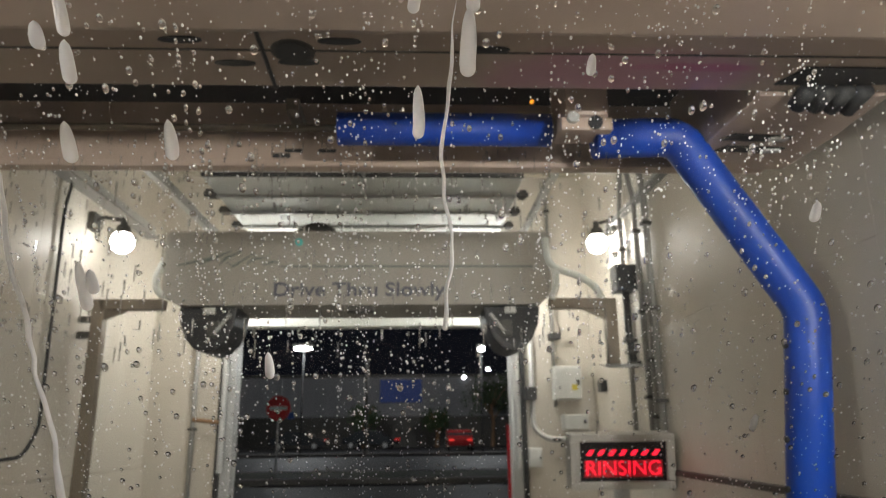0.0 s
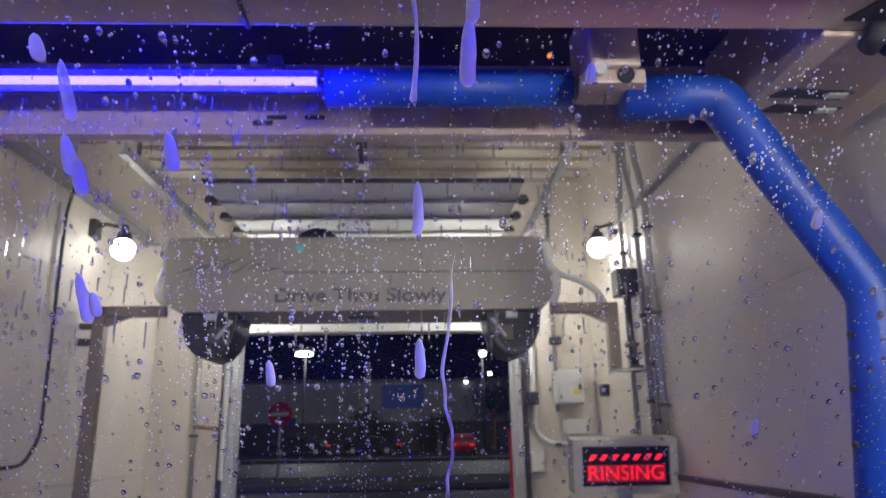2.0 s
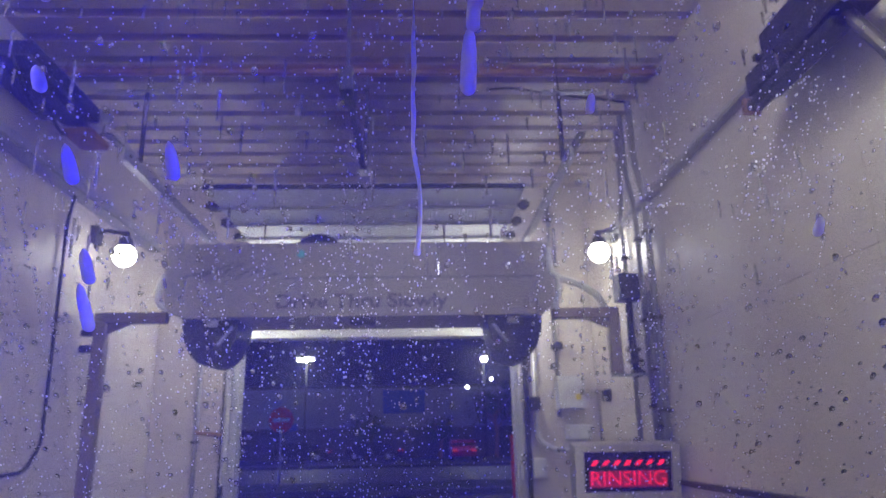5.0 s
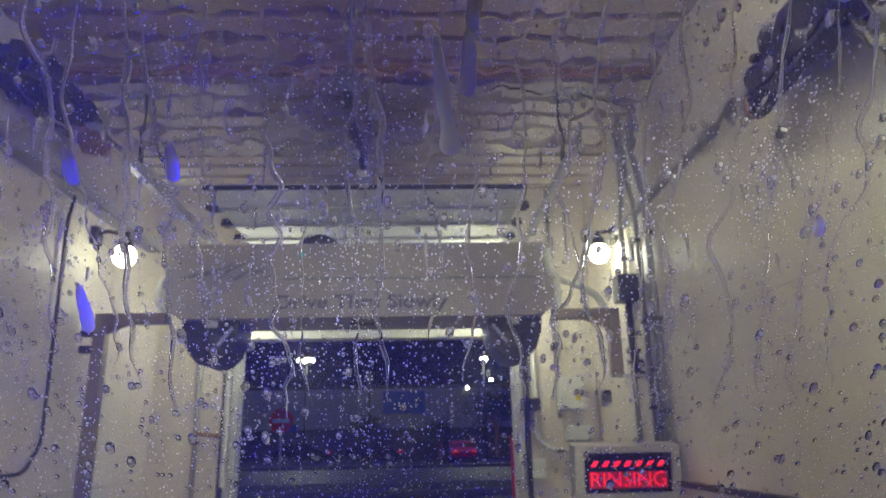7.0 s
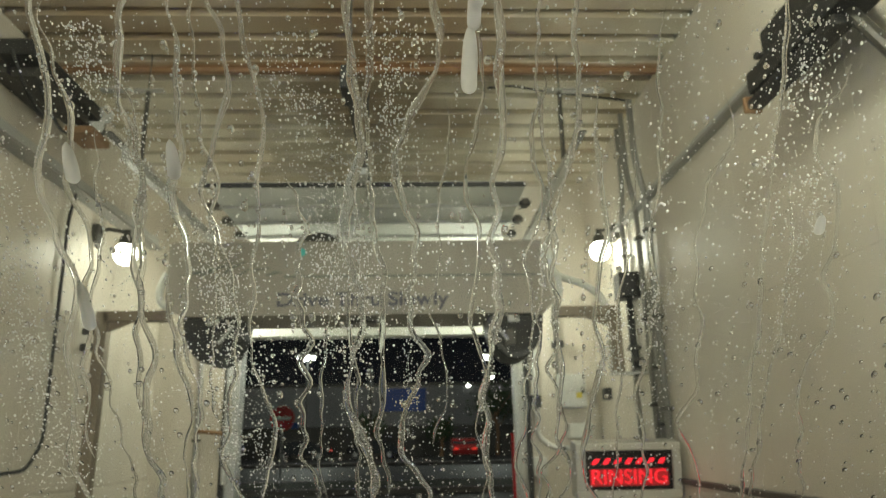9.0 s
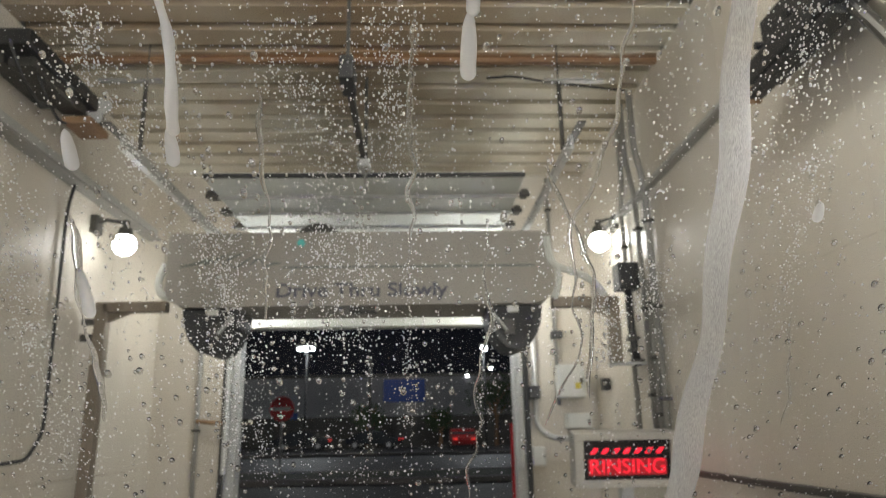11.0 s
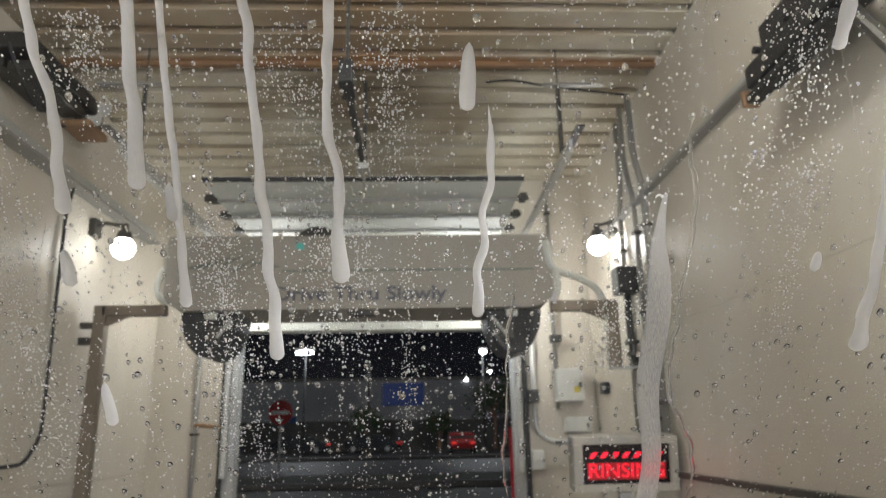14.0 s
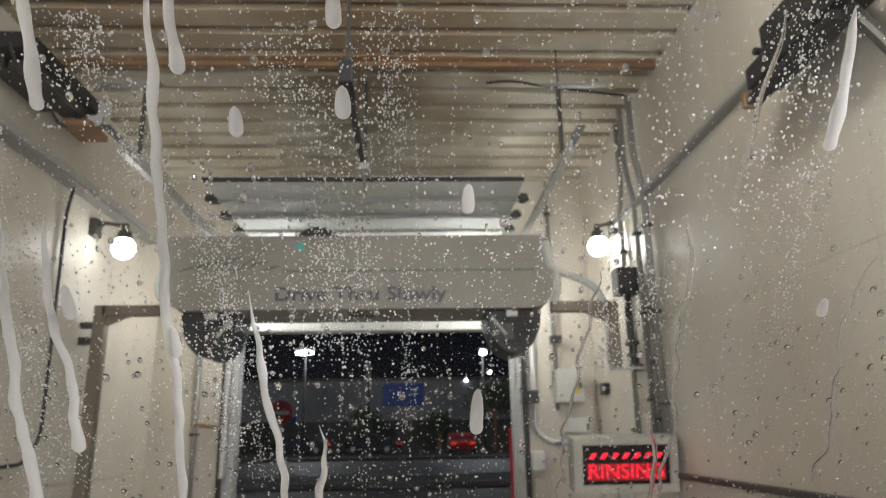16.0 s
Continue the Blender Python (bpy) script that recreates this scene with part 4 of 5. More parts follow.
# ---------------------------------------------------------------- water on the windscreen
def dome(verts, faces, u, s, w, h, lift, lean=0.0, rings=3, sides=9, closed=True):
    """One drop: a closed cap, w wide and h tall on the pane, lift thick, fuller at its foot."""
    n = len(verts)
    for i in range(rings):
        a = (i / rings) * math.pi / 2
        for k in range(sides):
            b = k * math.tau / sides
            sag = 0.22 * (1 - i / rings) * h * (1 if math.sin(b) < 0 else 0.25) * math.sin(b)
            verts.append((u + math.cos(b) * math.cos(a) * w + lean * math.sin(b) * h, s + math.sin(b) * math.cos(a) * h + sag - 0.12 * h * i / rings, math.sin(a) * lift + 0.0002))
    verts.append((u, s - 0.15 * h, lift))
    for i in range(rings - 1):
        for k in range(sides):
            a, b = n + i * sides + k, n + i * sides + (k + 1) % sides
            faces.append((a, b, b + sides, a + sides))
    top, last = n + rings * sides, n + (rings - 1) * sides
    for k in range(sides):
        faces.append((last + k, last + (k + 1) % sides, top))
    if closed:
        m = len(verts)
        verts.extend(verts[n:n + sides])
        faces.append(tuple(m + k for k in range(sides))[::-1])


def drops_object(name, specs, mat, label, kind="stuff"):
    verts, faces = [], []
    for u, s, w, h, l in specs:
        small = w < 0.0012
        dome(verts, faces, u, s, w, h, l, 0, 3 if small else 5, 8 if small else 14, mat is WATER)
    me = bpy.data.meshes.new(name)
    me.from_pydata(verts, [], faces)
    me.materials.append(mat)
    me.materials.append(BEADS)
    first = 0
    for u, s, w, h, l in specs:                        # a white glint painted on the upper flank of each clear drop
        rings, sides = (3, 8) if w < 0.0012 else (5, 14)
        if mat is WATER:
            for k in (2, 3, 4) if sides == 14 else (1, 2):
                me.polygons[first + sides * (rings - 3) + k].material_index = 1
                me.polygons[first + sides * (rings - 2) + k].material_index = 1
        first += rings * sides + (1 if mat is WATER else 0)
    for p in me.polygons:
        p.use_smooth = len(p.vertices) < 5
    ob = new(name, me)
    ob.matrix_world = GM
    return tagged(ob, label, "water drops", kind=kind)


def drop_field():
    rnd = random.Random(11)
    fine, large = [], []
    for k in range(8000):                              # scattered fine drops
        w = 0.00045 + 0.0008 * rnd.random() ** 3
        fine.append((rnd.uniform(-0.74, 0.72), rnd.uniform(-0.5, 0.30), w, w * rnd.uniform(1, 1.3), w * 0.95))
    for k in range(120):                               # trails of beads left by runs
        u, s, v = rnd.uniform(-0.7, 0.68), rnd.uniform(-0.05, 0.32), rnd.uniform(-0.05, 0.05)
        gap, size = rnd.uniform(0.006, 0.016), rnd.uniform(0.7, 1.25)
        for j in range(rnd.randint(14, 46)):
            s -= gap * rnd.uniform(0.5, 1.5)
            u += rnd.gauss(0, 0.0007) + v * 0.01
            w = (0.0006 + 0.0014 * rnd.random() ** 3) * size
            (fine if w < 0.0011 else large).append((u, s, w, w * 1.3, w * 0.95))
    for k in range(9):                                 # dense speckled strips
        u, s0 = rnd.uniform(-0.62, 0.55), rnd.uniform(-0.15, 0.3)
        l, wd = rnd.uniform(0.12, 0.4), rnd.uniform(0.008, 0.022)
        for j in range(130):
            w = 0.0005 + 0.0007 * rnd.random() ** 2
            fine.append((u + rnd.gauss(0, wd), s0 - rnd.random() * l, w, w * rnd.uniform(1, 1.3), w * 0.95))
    for k in range(1350):                              # larger drops
        w = 0.0012 + 0.0022 * rnd.random() ** 2.4
        large.append((rnd.uniform(-0.74, 0.72), rnd.uniform(-0.5, 0.30), w, w * rnd.uniform(1.0, 1.35), w * 0.95))
    drops_object("fine_drops", fine, BEADS, "fine clear water drops scattered over the windscreen")
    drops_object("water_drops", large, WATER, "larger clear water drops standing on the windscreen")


drop_field()


def run_mesh(name, path, widths, lift, mat, label, category, group):
    """A run of water or foam along a path on the pane (u, s from its head): flat-bottomed, round-backed."""
    verts, faces, n = [], [], len(path)
    sides = 9
    for i, ((u, s), w) in enumerate(zip(path, widths)):
        a, b = path[max(i - 1, 0)], path[min(i + 1, n - 1)]
        d = Vector((b[0] - a[0], b[1] - a[1])).normalized()
        for k in range(sides):
            an = math.pi * k / (sides - 1)
            verts.append((u - d.y * math.cos(an) * w, s + d.x * math.cos(an) * w, math.sin(an) * w * lift + 0.0003))
    for i in range(n - 1):
        for k in range(sides - 1):
            a, b = i * sides + k, i * sides + k + 1
            faces.append((a, b, b + sides, a + sides))
    m = len(verts)
    for i in range(n if mat is not FOAM else 0):       # clear runs are closed below; foam is a shell on the glass
        verts += [verts[i * sides], verts[i * sides + sides - 1]]
    for a in range(m, len(verts) - 2, 2):
        faces.append((a + 1, a, a + 2, a + 3))
    me = bpy.data.meshes.new(name)
    me.from_pydata(verts, [], faces)
    me.materials.append(mat)
    for p in me.polygons:
        p.use_smooth = len(p.vertices) < 6
    ob = new(name, me)
    return tagged(ob, label, category, group)


def foam_run(seed, length, w, bend=0.1):
    """A falling blob of foam with its tail: thick at the head, thinning upwards."""
    rnd = random.Random(seed)
    ph, amp = rnd.random() * 6, rnd.uniform(0.003, 0.007) * min(1, length / 0.2)
    blob = length < 0.07
    steps = [w * 1.1 * (1 - math.cos(k * math.pi / 14)) for k in range(7)]
    n = max(8, int(length / 0.004))
    steps += [w * 1.1 + (length - w * 1.1) * (k + 1) / n for k in range(n)]
    path, widths = [], []
    for s in steps:
        f = s / length
        k = min(1, f * 4)
        path.append((bend * s * -0.6 + amp * 2.2 * k * noise.noise((s * 9, ph, 0)) + amp * 0.7 * k * noise.noise((s * 34, ph, 5)), s))
        head = math.sqrt(max(0.004, 1 - (1 - min(1, s / (w * 1.1))) ** 2))
        tail = math.sqrt(max(0.004, 1 - f ** 3.5)) if blob else (0.52 + 0.48 * math.exp(-s / (w * 6))) * min(1, (1 - f) * 6 + 0.05)
        widths.append(w * head * tail * (1 + (0.06 if blob else 0.3) * noise.noise((s * 45, ph, 9))))
    return run_mesh("foam_run", path, widths, 0.75, FOAM, "white soap foam running down the windscreen", "soap foam", "foam runs")


def water_run(seed, length, w, mat):
    """A rivulet: winding, uneven in width."""
    rnd = random.Random(seed)
    n = int(length / 0.005)
    path, widths, u = [], [], 0.0
    ph, p2 = rnd.random() * 6, rnd.random() * 6
    k1, k2 = rnd.uniform(14, 24), rnd.uniform(45, 75)
    a1, a2 = rnd.uniform(0.006, 0.016), rnd.uniform(0.002, 0.005)
    for i in range(n + 1):
        s = i / n * length
        path.append((a1 * 2.0 * noise.noise((s * k1 * 0.5, ph * 7, 0)) + a2 * 2.2 * noise.noise((s * k2 * 0.6, p2 * 9, 3)), s))
        f = i / n
        widths.append(w * (0.75 + 0.5 * noise.noise((s * 30, p2, 1)) + 0.5 * noise.noise((s * 9, ph, 2))) * min(1, f * 12 + 0.25) * min(1, (1 - f) * 8 + 0.1))
    clear = mat is WATER
    return run_mesh("water_run", path, widths, 0.62 if clear else 0.5, mat, "clear rivulet of water winding down the windscreen" if clear else "grey soapy rivulet winding down the windscreen", "water run", "water runs")


def on_pane(t, u, s, turn=0.0):
    return (t, GM @ pose(u, s, 0.0, 0, 0, turn))


def flows(ob, keys, turn=0.0):
    """Key a run down the pane: (t, u, s of its head); it waits before the first and after the last."""
    rows = [on_pane(*k, turn) for k in keys]
    if keys[0][0] > 0:
        rows.insert(0, on_pane(0.0, keys[0][1], keys[0][2], turn))
    if keys[-1][0] < 16:
        rows.append(on_pane(16.0, keys[-1][1], keys[-1][2], turn))
    walk(ob, rows)


def foam_band():
    """The broad curtain of thin soapy water."""
    path, widths = [], []
    for i in range(101):
        f = i / 100
        path.append((0.012 * math.sin(f * 5) + 0.003 * math.sin(f * 31), f * 0.85))
        widths.append((0.015 * (1 - f) + 0.010 * f) * (1 + 0.12 * math.sin(f * 17)) * min(1, (1 - f) * 9 + 0.2))
    return run_mesh("foam_curtain", path, widths, 0.2, BANDFOAM, "broad curtain of thin soapy water on the windscreen", "water run", "")


def splash_drops():
    """Big drops thrown on the pane by the rinse, most of them with a short tail."""
    rnd = random.Random(23)
    big, spray = [], []
    for k in range(1500):
        w = 0.0013 + 0.0034 * rnd.random() ** 2.8
        big.append((rnd.uniform(-0.66, 0.70), rnd.uniform(-0.34, 0.40), w, w * rnd.uniform(1.0, 1.7), w * 0.95))
    for k in range(6500):                              # fine spray between them
        w = 0.0004 + 0.0006 * rnd.random() ** 2
        spray.append((rnd.uniform(-0.66, 0.70), rnd.uniform(-0.34, 0.40), w, w * 1.1, w * 0.95))
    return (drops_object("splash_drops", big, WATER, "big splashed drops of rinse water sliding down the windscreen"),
            drops_object("splash_spray", spray, BEADS, "fine splashed spray of rinse water on the windscreen"))


BEAD_STRIPS = ((-0.359, 0.127, -0.243, 0.0135, 420, 1),
               (-0.177, 0.043, -0.112, 0.0114, 420, 1),
               (-0.189, -0.112, -0.219, 0.0062, 90, 1),
               (-0.083, 0.15, -0.101, 0.0125, 520, 1),
               (-0.02, 0.207, 0.063, 0.0125, 360, 1),
               (-0.16, -0.112, -0.264, 0.0062, 130, 0.9),
               (-0.01, -0.013, -0.195, 0.0052, 130, 0.9),
               (0.184, -0.049, -0.124, 0.0083, 170, 1),
               (0.35, 0.088, -0.108, 0.0073, 180, 1),
               (0.322, 0.218, 0.132, 0.0156, 150, 1.15),
               (-0.05, 0.037, -0.041, 0.0062, 100, 0.9),
               (-0.106, 0.198, 0.136, 0.0156, 150, 1),
               (-0.261, 0.206, 0.145, 0.0135, 220, 1),
               (0.072, 0.026, -0.197, 0.0052, 60, 1.2),
               (0.22, -0.015, -0.068, 0.0062, 90, 1),
               (-0.238, 0.136, 0.064, 0.0104, 160, 1))


def rinse_beads():
    """Dense strips of fine beads that the rinse leaves standing, and a thinner scatter between them."""
    rnd = random.Random(31)
    specs = []
    for u, s0, s1, wd, n, big in BEAD_STRIPS:
        for k in range(int(n * 1.8)):
            w = (0.0004 + 0.0006 * rnd.random() ** 2) * big
            f = rnd.random()
            specs.append((u + rnd.gauss(0, wd) * (1 + 0.4 * math.sin(f * 9)), s0 + (s1 - s0) * f, w, w * rnd.uniform(1, 1.35), w * 0.95))
    for k in range(2400):
        w = 0.0004 + 0.0006 * rnd.random() ** 3
        specs.append((rnd.uniform(-0.42, 0.55), rnd.uniform(-0.30, 0.24), w, w * rnd.uniform(1, 1.35), w * 0.95))
    return drops_object("rinse_beads", specs, BEADS, "dense strips of fine water beads on the windscreen")


def water_sheet(ripple):
    """The rinse water that sweeps down the pane: a thin rippled sheet."""
    fine = ripple > 0.001
    n, m, verts, faces = 420 if fine else 100, 280 if fine else 70, [], []
    for j in range(m + 1):
        for i in range(n + 1):
            u, s = -0.72 + 1.42 * i / n, 0.75 * j / m
            h = noise.noise((u * 60, s * 40, 0.3)) * 0.24 + noise.noise((u * 150, s * 95, 2.3)) * 0.14 + 0.06
            edge = min(i, n - i, j * 2, m - j) / 8
            verts.append((u, s, 0.0004 + max(0.0, h) * ripple * min(1, edge)))
    for j in range(m):
        for i in range(n):
            a = j * (n + 1) + i
            faces.append((a, a + 1, a + n + 2, a + n + 1))
    k = len(verts)
    verts += [(-0.72, 0, 0.0002), (0.70, 0, 0.0002), (0.70, 0.75, 0.0002), (-0.72, 0.75, 0.0002)]
    faces.append((k, k + 3, k + 2, k + 1))
    me = bpy.data.meshes.new("water_sheet")
    me.from_pydata(verts, [], faces)
    me.materials.append(RINSE if fine else THINRINSE)
    for p in me.polygons:
        p.use_smooth = True
    return tagged(new("water_sheet", me), "thin rippled sheet of rinse water on the windscreen", "water")


# ---------------------------------------------------------------- all that moves
def motions():
    y0, z0 = gantry.location.y, gantry.location.z
    walk(gantry, [(t, pose(0, y0 + d, z0)) for t, d in (
        (0.0, 0.0), (0.8, -0.005), (1.0, -0.04), (1.5, -0.24), (2.0, -0.45), (2.5, -0.64), (3.0, -0.84), (3.5, -1.04), (4.0, -1.25),
        (4.2, -1.33), (4.6, -1.47), (5.2, -1.56), (6.5, -1.60), (7.2, -1.75), (7.6, -2.2), (8.0, -2.9), (8.4, -3.6), (9.0, -4.2), (10.0, -4.75), (11.0, -4.9), (16.0, -4.9))])
    # hidden up in the well while unlit; the drop stands for switching on
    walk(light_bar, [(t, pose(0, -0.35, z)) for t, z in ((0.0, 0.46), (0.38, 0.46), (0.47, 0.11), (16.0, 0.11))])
    # foam and water on the windscreen
    for splash in splash_drops():
        flows(splash, ((4.6, 0, 0.85), (6.2, 0, 0.02), (7.6, 0, -0.10), (8.6, 0, -0.9)))
    flows(rinse_beads(), ((7.4, 0, 0.95), (8.4, 0, 0.3), (8.9, 0, 0.0), (16.0, 0, 0.0)))
    flows(water_sheet(0.00015), ((3.55, 0, 0.42), (3.95, 0, -0.34), (6.9, 0, -0.36), (7.6, 0, -1.2), (8.2, 0, -1.9)))
    flows(water_sheet(0.0002), ((4.2, 0, 0.42), (4.8, 0, -0.32), (6.5, 0, -0.34), (7.1, 0, -1.3)))
    flows(water_sheet(0.0012), ((6.5, 0, 0.40), (7.5, 0, -0.30), (8.1, 0, -0.42), (8.6, 0, -1.2), (9.0, 0, -1.9)))
    flows(foam_run(1, 0.035, 0.0062, 0), ((0, -0.278, 0.141), (1, -0.277, 0.125), (1.5, -0.282, 0.081), (2.5, -0.285, 0.053), (3.5, -0.283, 0.042), (4.2, -0.288, 0.01), (6.3, -0.338, -0.274), (6.8, -0.376, -0.615)))
    flows(foam_run(2, 0.045, 0.0052, 0), ((0, 0.002, 0.098), (0.5, 0.002, 0.057), (1, 0.001, 0.01), (1.5, 0.001, -0.058), (2.5, 0.004, -0.218), (3, 0.004, -0.354), (4, 0.003, -0.725)))
    flows(foam_run(3, 0.05, 0.005, 0), ((0, -0.002, 0.199), (0.5, -0.001, 0.163), (1, 0, 0.122), (1.5, 0, 0.061), (2.5, 0.001, -0.014), (3.5, 0.003, -0.114), (4.2, 0.005, -0.286), (5, 0.004, -0.724)))
    flows(foam_run(4, 0.22, 0.0034, 0), ((0, -0.004, 0.246), (1, -0.002, 0.22), (1.5, -0.002, 0.171), (2.5, -0.001, 0.116), (3.5, -0, 0.063), (4.2, -0, 0.035), (6.2, -0.001, -0.284), (6.9, -0.003, -0.901)))
    flows(foam_run(5, 0.3, 0.0032, 0), ((0, 0.029, -0.089), (1, 0.031, -0.188), (1.5, 0.031, -0.248), (2.2, 0.032, -0.377), (3, 0.032, -0.911)))
    flows(foam_run(6, 0.62, 0.005, -0.1), ((0, -0.371, -0.295), (1, -0.404, -0.466), (1.5, -0.413, -0.729), (2.3, -0.412, -2.158)))
    flows(foam_run(7, 0.022, 0.0062, 0), ((0, -0.298, 0.168), (4.2, -0.297, 0.169), (6.3, -0.358, -0.135), (7, -0.429, -0.793)))
    flows(foam_run(8, 0.025, 0.0058, 0), ((0, -0.295, -0.049), (2, -0.295, -0.06), (4.2, -0.294, -0.106), (6, -0.357, -0.617)))
    flows(foam_run(9, 0.03, 0.0045, 0), ((0, -0.142, -0.142), (1.5, -0.142, -0.138), (4.2, -0.145, -0.215), (5.5, -0.169, -0.716)))
    flows(foam_run(10, 0.05, 0.0052, 0), ((0, -0.276, 0.178), (1, -0.276, 0.161), (1.5, -0.277, 0.143), (2.5, -0.284, 0.083), (3.5, -0.282, -0.029), (4.2, -0.293, -0.099), (6, -0.36, -0.797)))
    flows(foam_run(11, 0.02, 0.004, 0), ((0, 0.353, -0.21), (2, 0.349, -0.206), (4.2, 0.35, -0.22), (6, 0.405, -0.83)))
    flows(foam_run(12, 0.018, 0.004, 0), ((0, 0.145, 0.152), (3.5, 0.144, 0.153), (4.2, 0.144, 0.151), (6.5, 0.176, -0.214), (7, 0.201, -0.91)))
    flows(foam_run(50, 0.10, 0.0085, 0.25), ((6.2, 0.012, 0.26), (6.7, 0.014, 0.15), (7.0, 0.03, 0.10), (7.4, 0.02, -0.12), (7.8, 0.01, -0.8)))
    flows(foam_run(51, 0.26, 0.0052, 0.0), ((7.1, -0.016, 0.26), (7.6, -0.018, 0.088), (7.8, 0.0, -0.20), (8.1, 0.0, -0.9)))
    flows(foam_run(52, 0.30, 0.0066, -0.06), ((7.2, 0.052, 0.26), (7.6, 0.050, 0.092), (7.8, 0.04, -0.10), (8.1, 0.04, -0.9)))
    flows(foam_run(53, 0.20, 0.0032, -0.05), ((7.2, 0.036, 0.26), (7.6, 0.038, 0.125), (7.9, 0.03, -0.25), (8.1, 0.03, -0.9)))
    flows(foam_run(54, 0.12, 0.0105, 0.1), ((7.8, 0.066, 0.27), (8.2, 0.067, 0.165), (8.5, 0.07, -0.25), (8.8, 0.07, -0.9)))
    flows(foam_run(55, 0.16, 0.0045, -0.5), ((7.8, 0.052, 0.25), (8.2, 0.055, 0.13), (8.5, 0.05, -0.3), (8.8, 0.05, -0.9)))
    flows(foam_run(56, 0.14, 0.0042, 0.3), ((7.8, 0.078, 0.24), (8.2, 0.078, 0.12), (8.5, 0.08, -0.3), (8.8, 0.08, -0.9)))
    flows(foam_run(57, 0.34, 0.0045, 0.05), ((5.2, -0.28, 0.27), (6.4, -0.275, 0.135), (6.7, -0.285, -0.1), (7.3, -0.30, -0.9)))
    flows(foam_run(58, 0.30, 0.0056, 0.2), ((5.2, -0.30, 0.27), (6.4, -0.297, -0.175), (6.7, -0.33, -0.2), (7.2, -0.36, -0.9)))
    flows(foam_run(20, 0.75, 0.0088, -0.16), ((13.6, -0.24, 0.238), (14.2, -0.238, -0.086), (14.6, -0.244, -0.308), (16, -0.269, -0.477)))
    flows(foam_run(21, 0.42, 0.007, -0.06), ((10.6, -0.199, 0.239), (11.3, -0.207, -0.02), (12.5, -0.232, -0.112), (13.2, -0.251, -0.34), (14, -0.273, -1.271)))
    flows(foam_run(22, 0.5, 0.0062, -0.08), ((12.9, -0.198, 0.238), (13.5, -0.209, 0.079), (14.5, -0.216, -0.147), (15.2, -0.243, -0.372), (16, -0.26, -1)))
    flows(foam_run(23, 0.52, 0.008, 0.021), ((11.8, -0.15, 0.236), (12.5, -0.149, 0.027), (13.5, -0.148, -0.006), (14, -0.134, -0.11), (14.5, -0.127, -0.231), (15, -0.13, -0.303), (16, -0.141, -0.555)))
    flows(foam_run(24, 0.46, 0.0078, -0.0045), ((11.9, -0.054, 0.229), (12.5, -0.056, 0.145), (13.5, -0.063, 0.078), (14, -0.068, -0.029), (14.5, -0.078, -0.163), (15, -0.09, -0.296), (16, -0.101, -0.647)))
    flows(foam_run(25, 0.2, 0.0062, 0), ((11.3, 0.046, 0.2), (12.5, 0.047, 0.18), (13.5, 0.05, 0.098), (14, 0.058, -0.066), (14.5, 0.065, -0.249), (15, 0.069, -0.383), (16, 0.073, -1.014)))
    flows(foam_run(26, 0.055, 0.0066, 0), ((13.5, 0.044, 0.15), (14.5, 0.047, 0.076), (15.5, 0.058, -0.09), (16, 0.061, -0.201)))
    flows(foam_run(27, 0.25, 0.0075, -0.1), ((10.9, -0.283, 0.221), (11.5, -0.288, 0.153), (12.5, -0.287, 0.16), (13.5, -0.295, 0.103), (14.5, -0.313, -0.029), (15.5, -0.328, -0.148), (16, -0.34, -0.215)))
    flows(foam_run(28, 0.16, 0.0074, -0.08), ((14.9, -0.299, 0.23), (15.3, -0.302, 0.205), (16, -0.307, 0.129)))
    flows(foam_run(29, 0.5, 0.01, -0.16), ((14.4, -0.314, 0.23), (15.2, -0.357, -0.026), (15.8, -0.395, -0.287), (16, -0.402, -0.334)))
    flows(foam_run(30, 0.22, 0.009, 0.1), ((12.7, 0.374, 0.226), (13.5, 0.411, 0.023), (14, 0.436, -0.109), (14.5, 0.474, -0.269), (15, 0.531, -0.491), (15.6, 0.544, -1.125)))
    flows(foam_run(31, 0.12, 0.0075, 0.06), ((10.8, 0.343, 0.225), (11.5, 0.349, 0.187), (12.5, 0.349, 0.183), (14.5, 0.349, 0.174), (15.2, 0.352, 0.137), (16, 0.36, 0.095)))
    flows(foam_run(32, 0.03, 0.0066, 0), ((11.5, -0.061, 0.236), (13.5, -0.061, 0.231), (14.8, -0.062, 0.219), (15.3, -0.063, 0.211), (16, -0.064, 0.194)))
    flows(foam_run(33, 0.028, 0.0068, 0), ((13.8, -0.055, 0.231), (15, -0.059, 0.164), (15.5, -0.059, 0.132), (16, -0.06, 0.122)))
    flows(foam_run(34, 0.026, 0.006, 0), ((13.5, -0.138, 0.231), (15, -0.147, 0.15), (16, -0.149, 0.107)))
    flows(foam_run(35, 0.09, 0.0062, 0.045), ((14.5, -0.193, 0.235), (15.2, -0.195, 0.189), (16, -0.19, 0.158)))
    flows(foam_run(36, 0.028, 0.0058, 0), ((14.2, 0.048, 0.216), (15, 0.046, 0.103), (16, 0.046, 0.038)))
    flows(foam_run(37, 0.036, 0.0062, 0), ((11.5, -0.29, 0.075), (14.5, -0.315, -0.049), (16, -0.318, -0.064)))
    flows(foam_run(38, 0.05, 0.006, 0), ((11.5, -0.303, -0.066), (12.5, -0.304, -0.074), (13.5, -0.301, -0.149), (14.5, -0.304, -0.37), (15.2, -0.325, -0.908)))
    flows(foam_run(39, 0.02, 0.0052, 0), ((13, 0.364, 0.023), (14.5, 0.379, -0.042), (15, 0.383, -0.045), (16, 0.39, -0.069)))
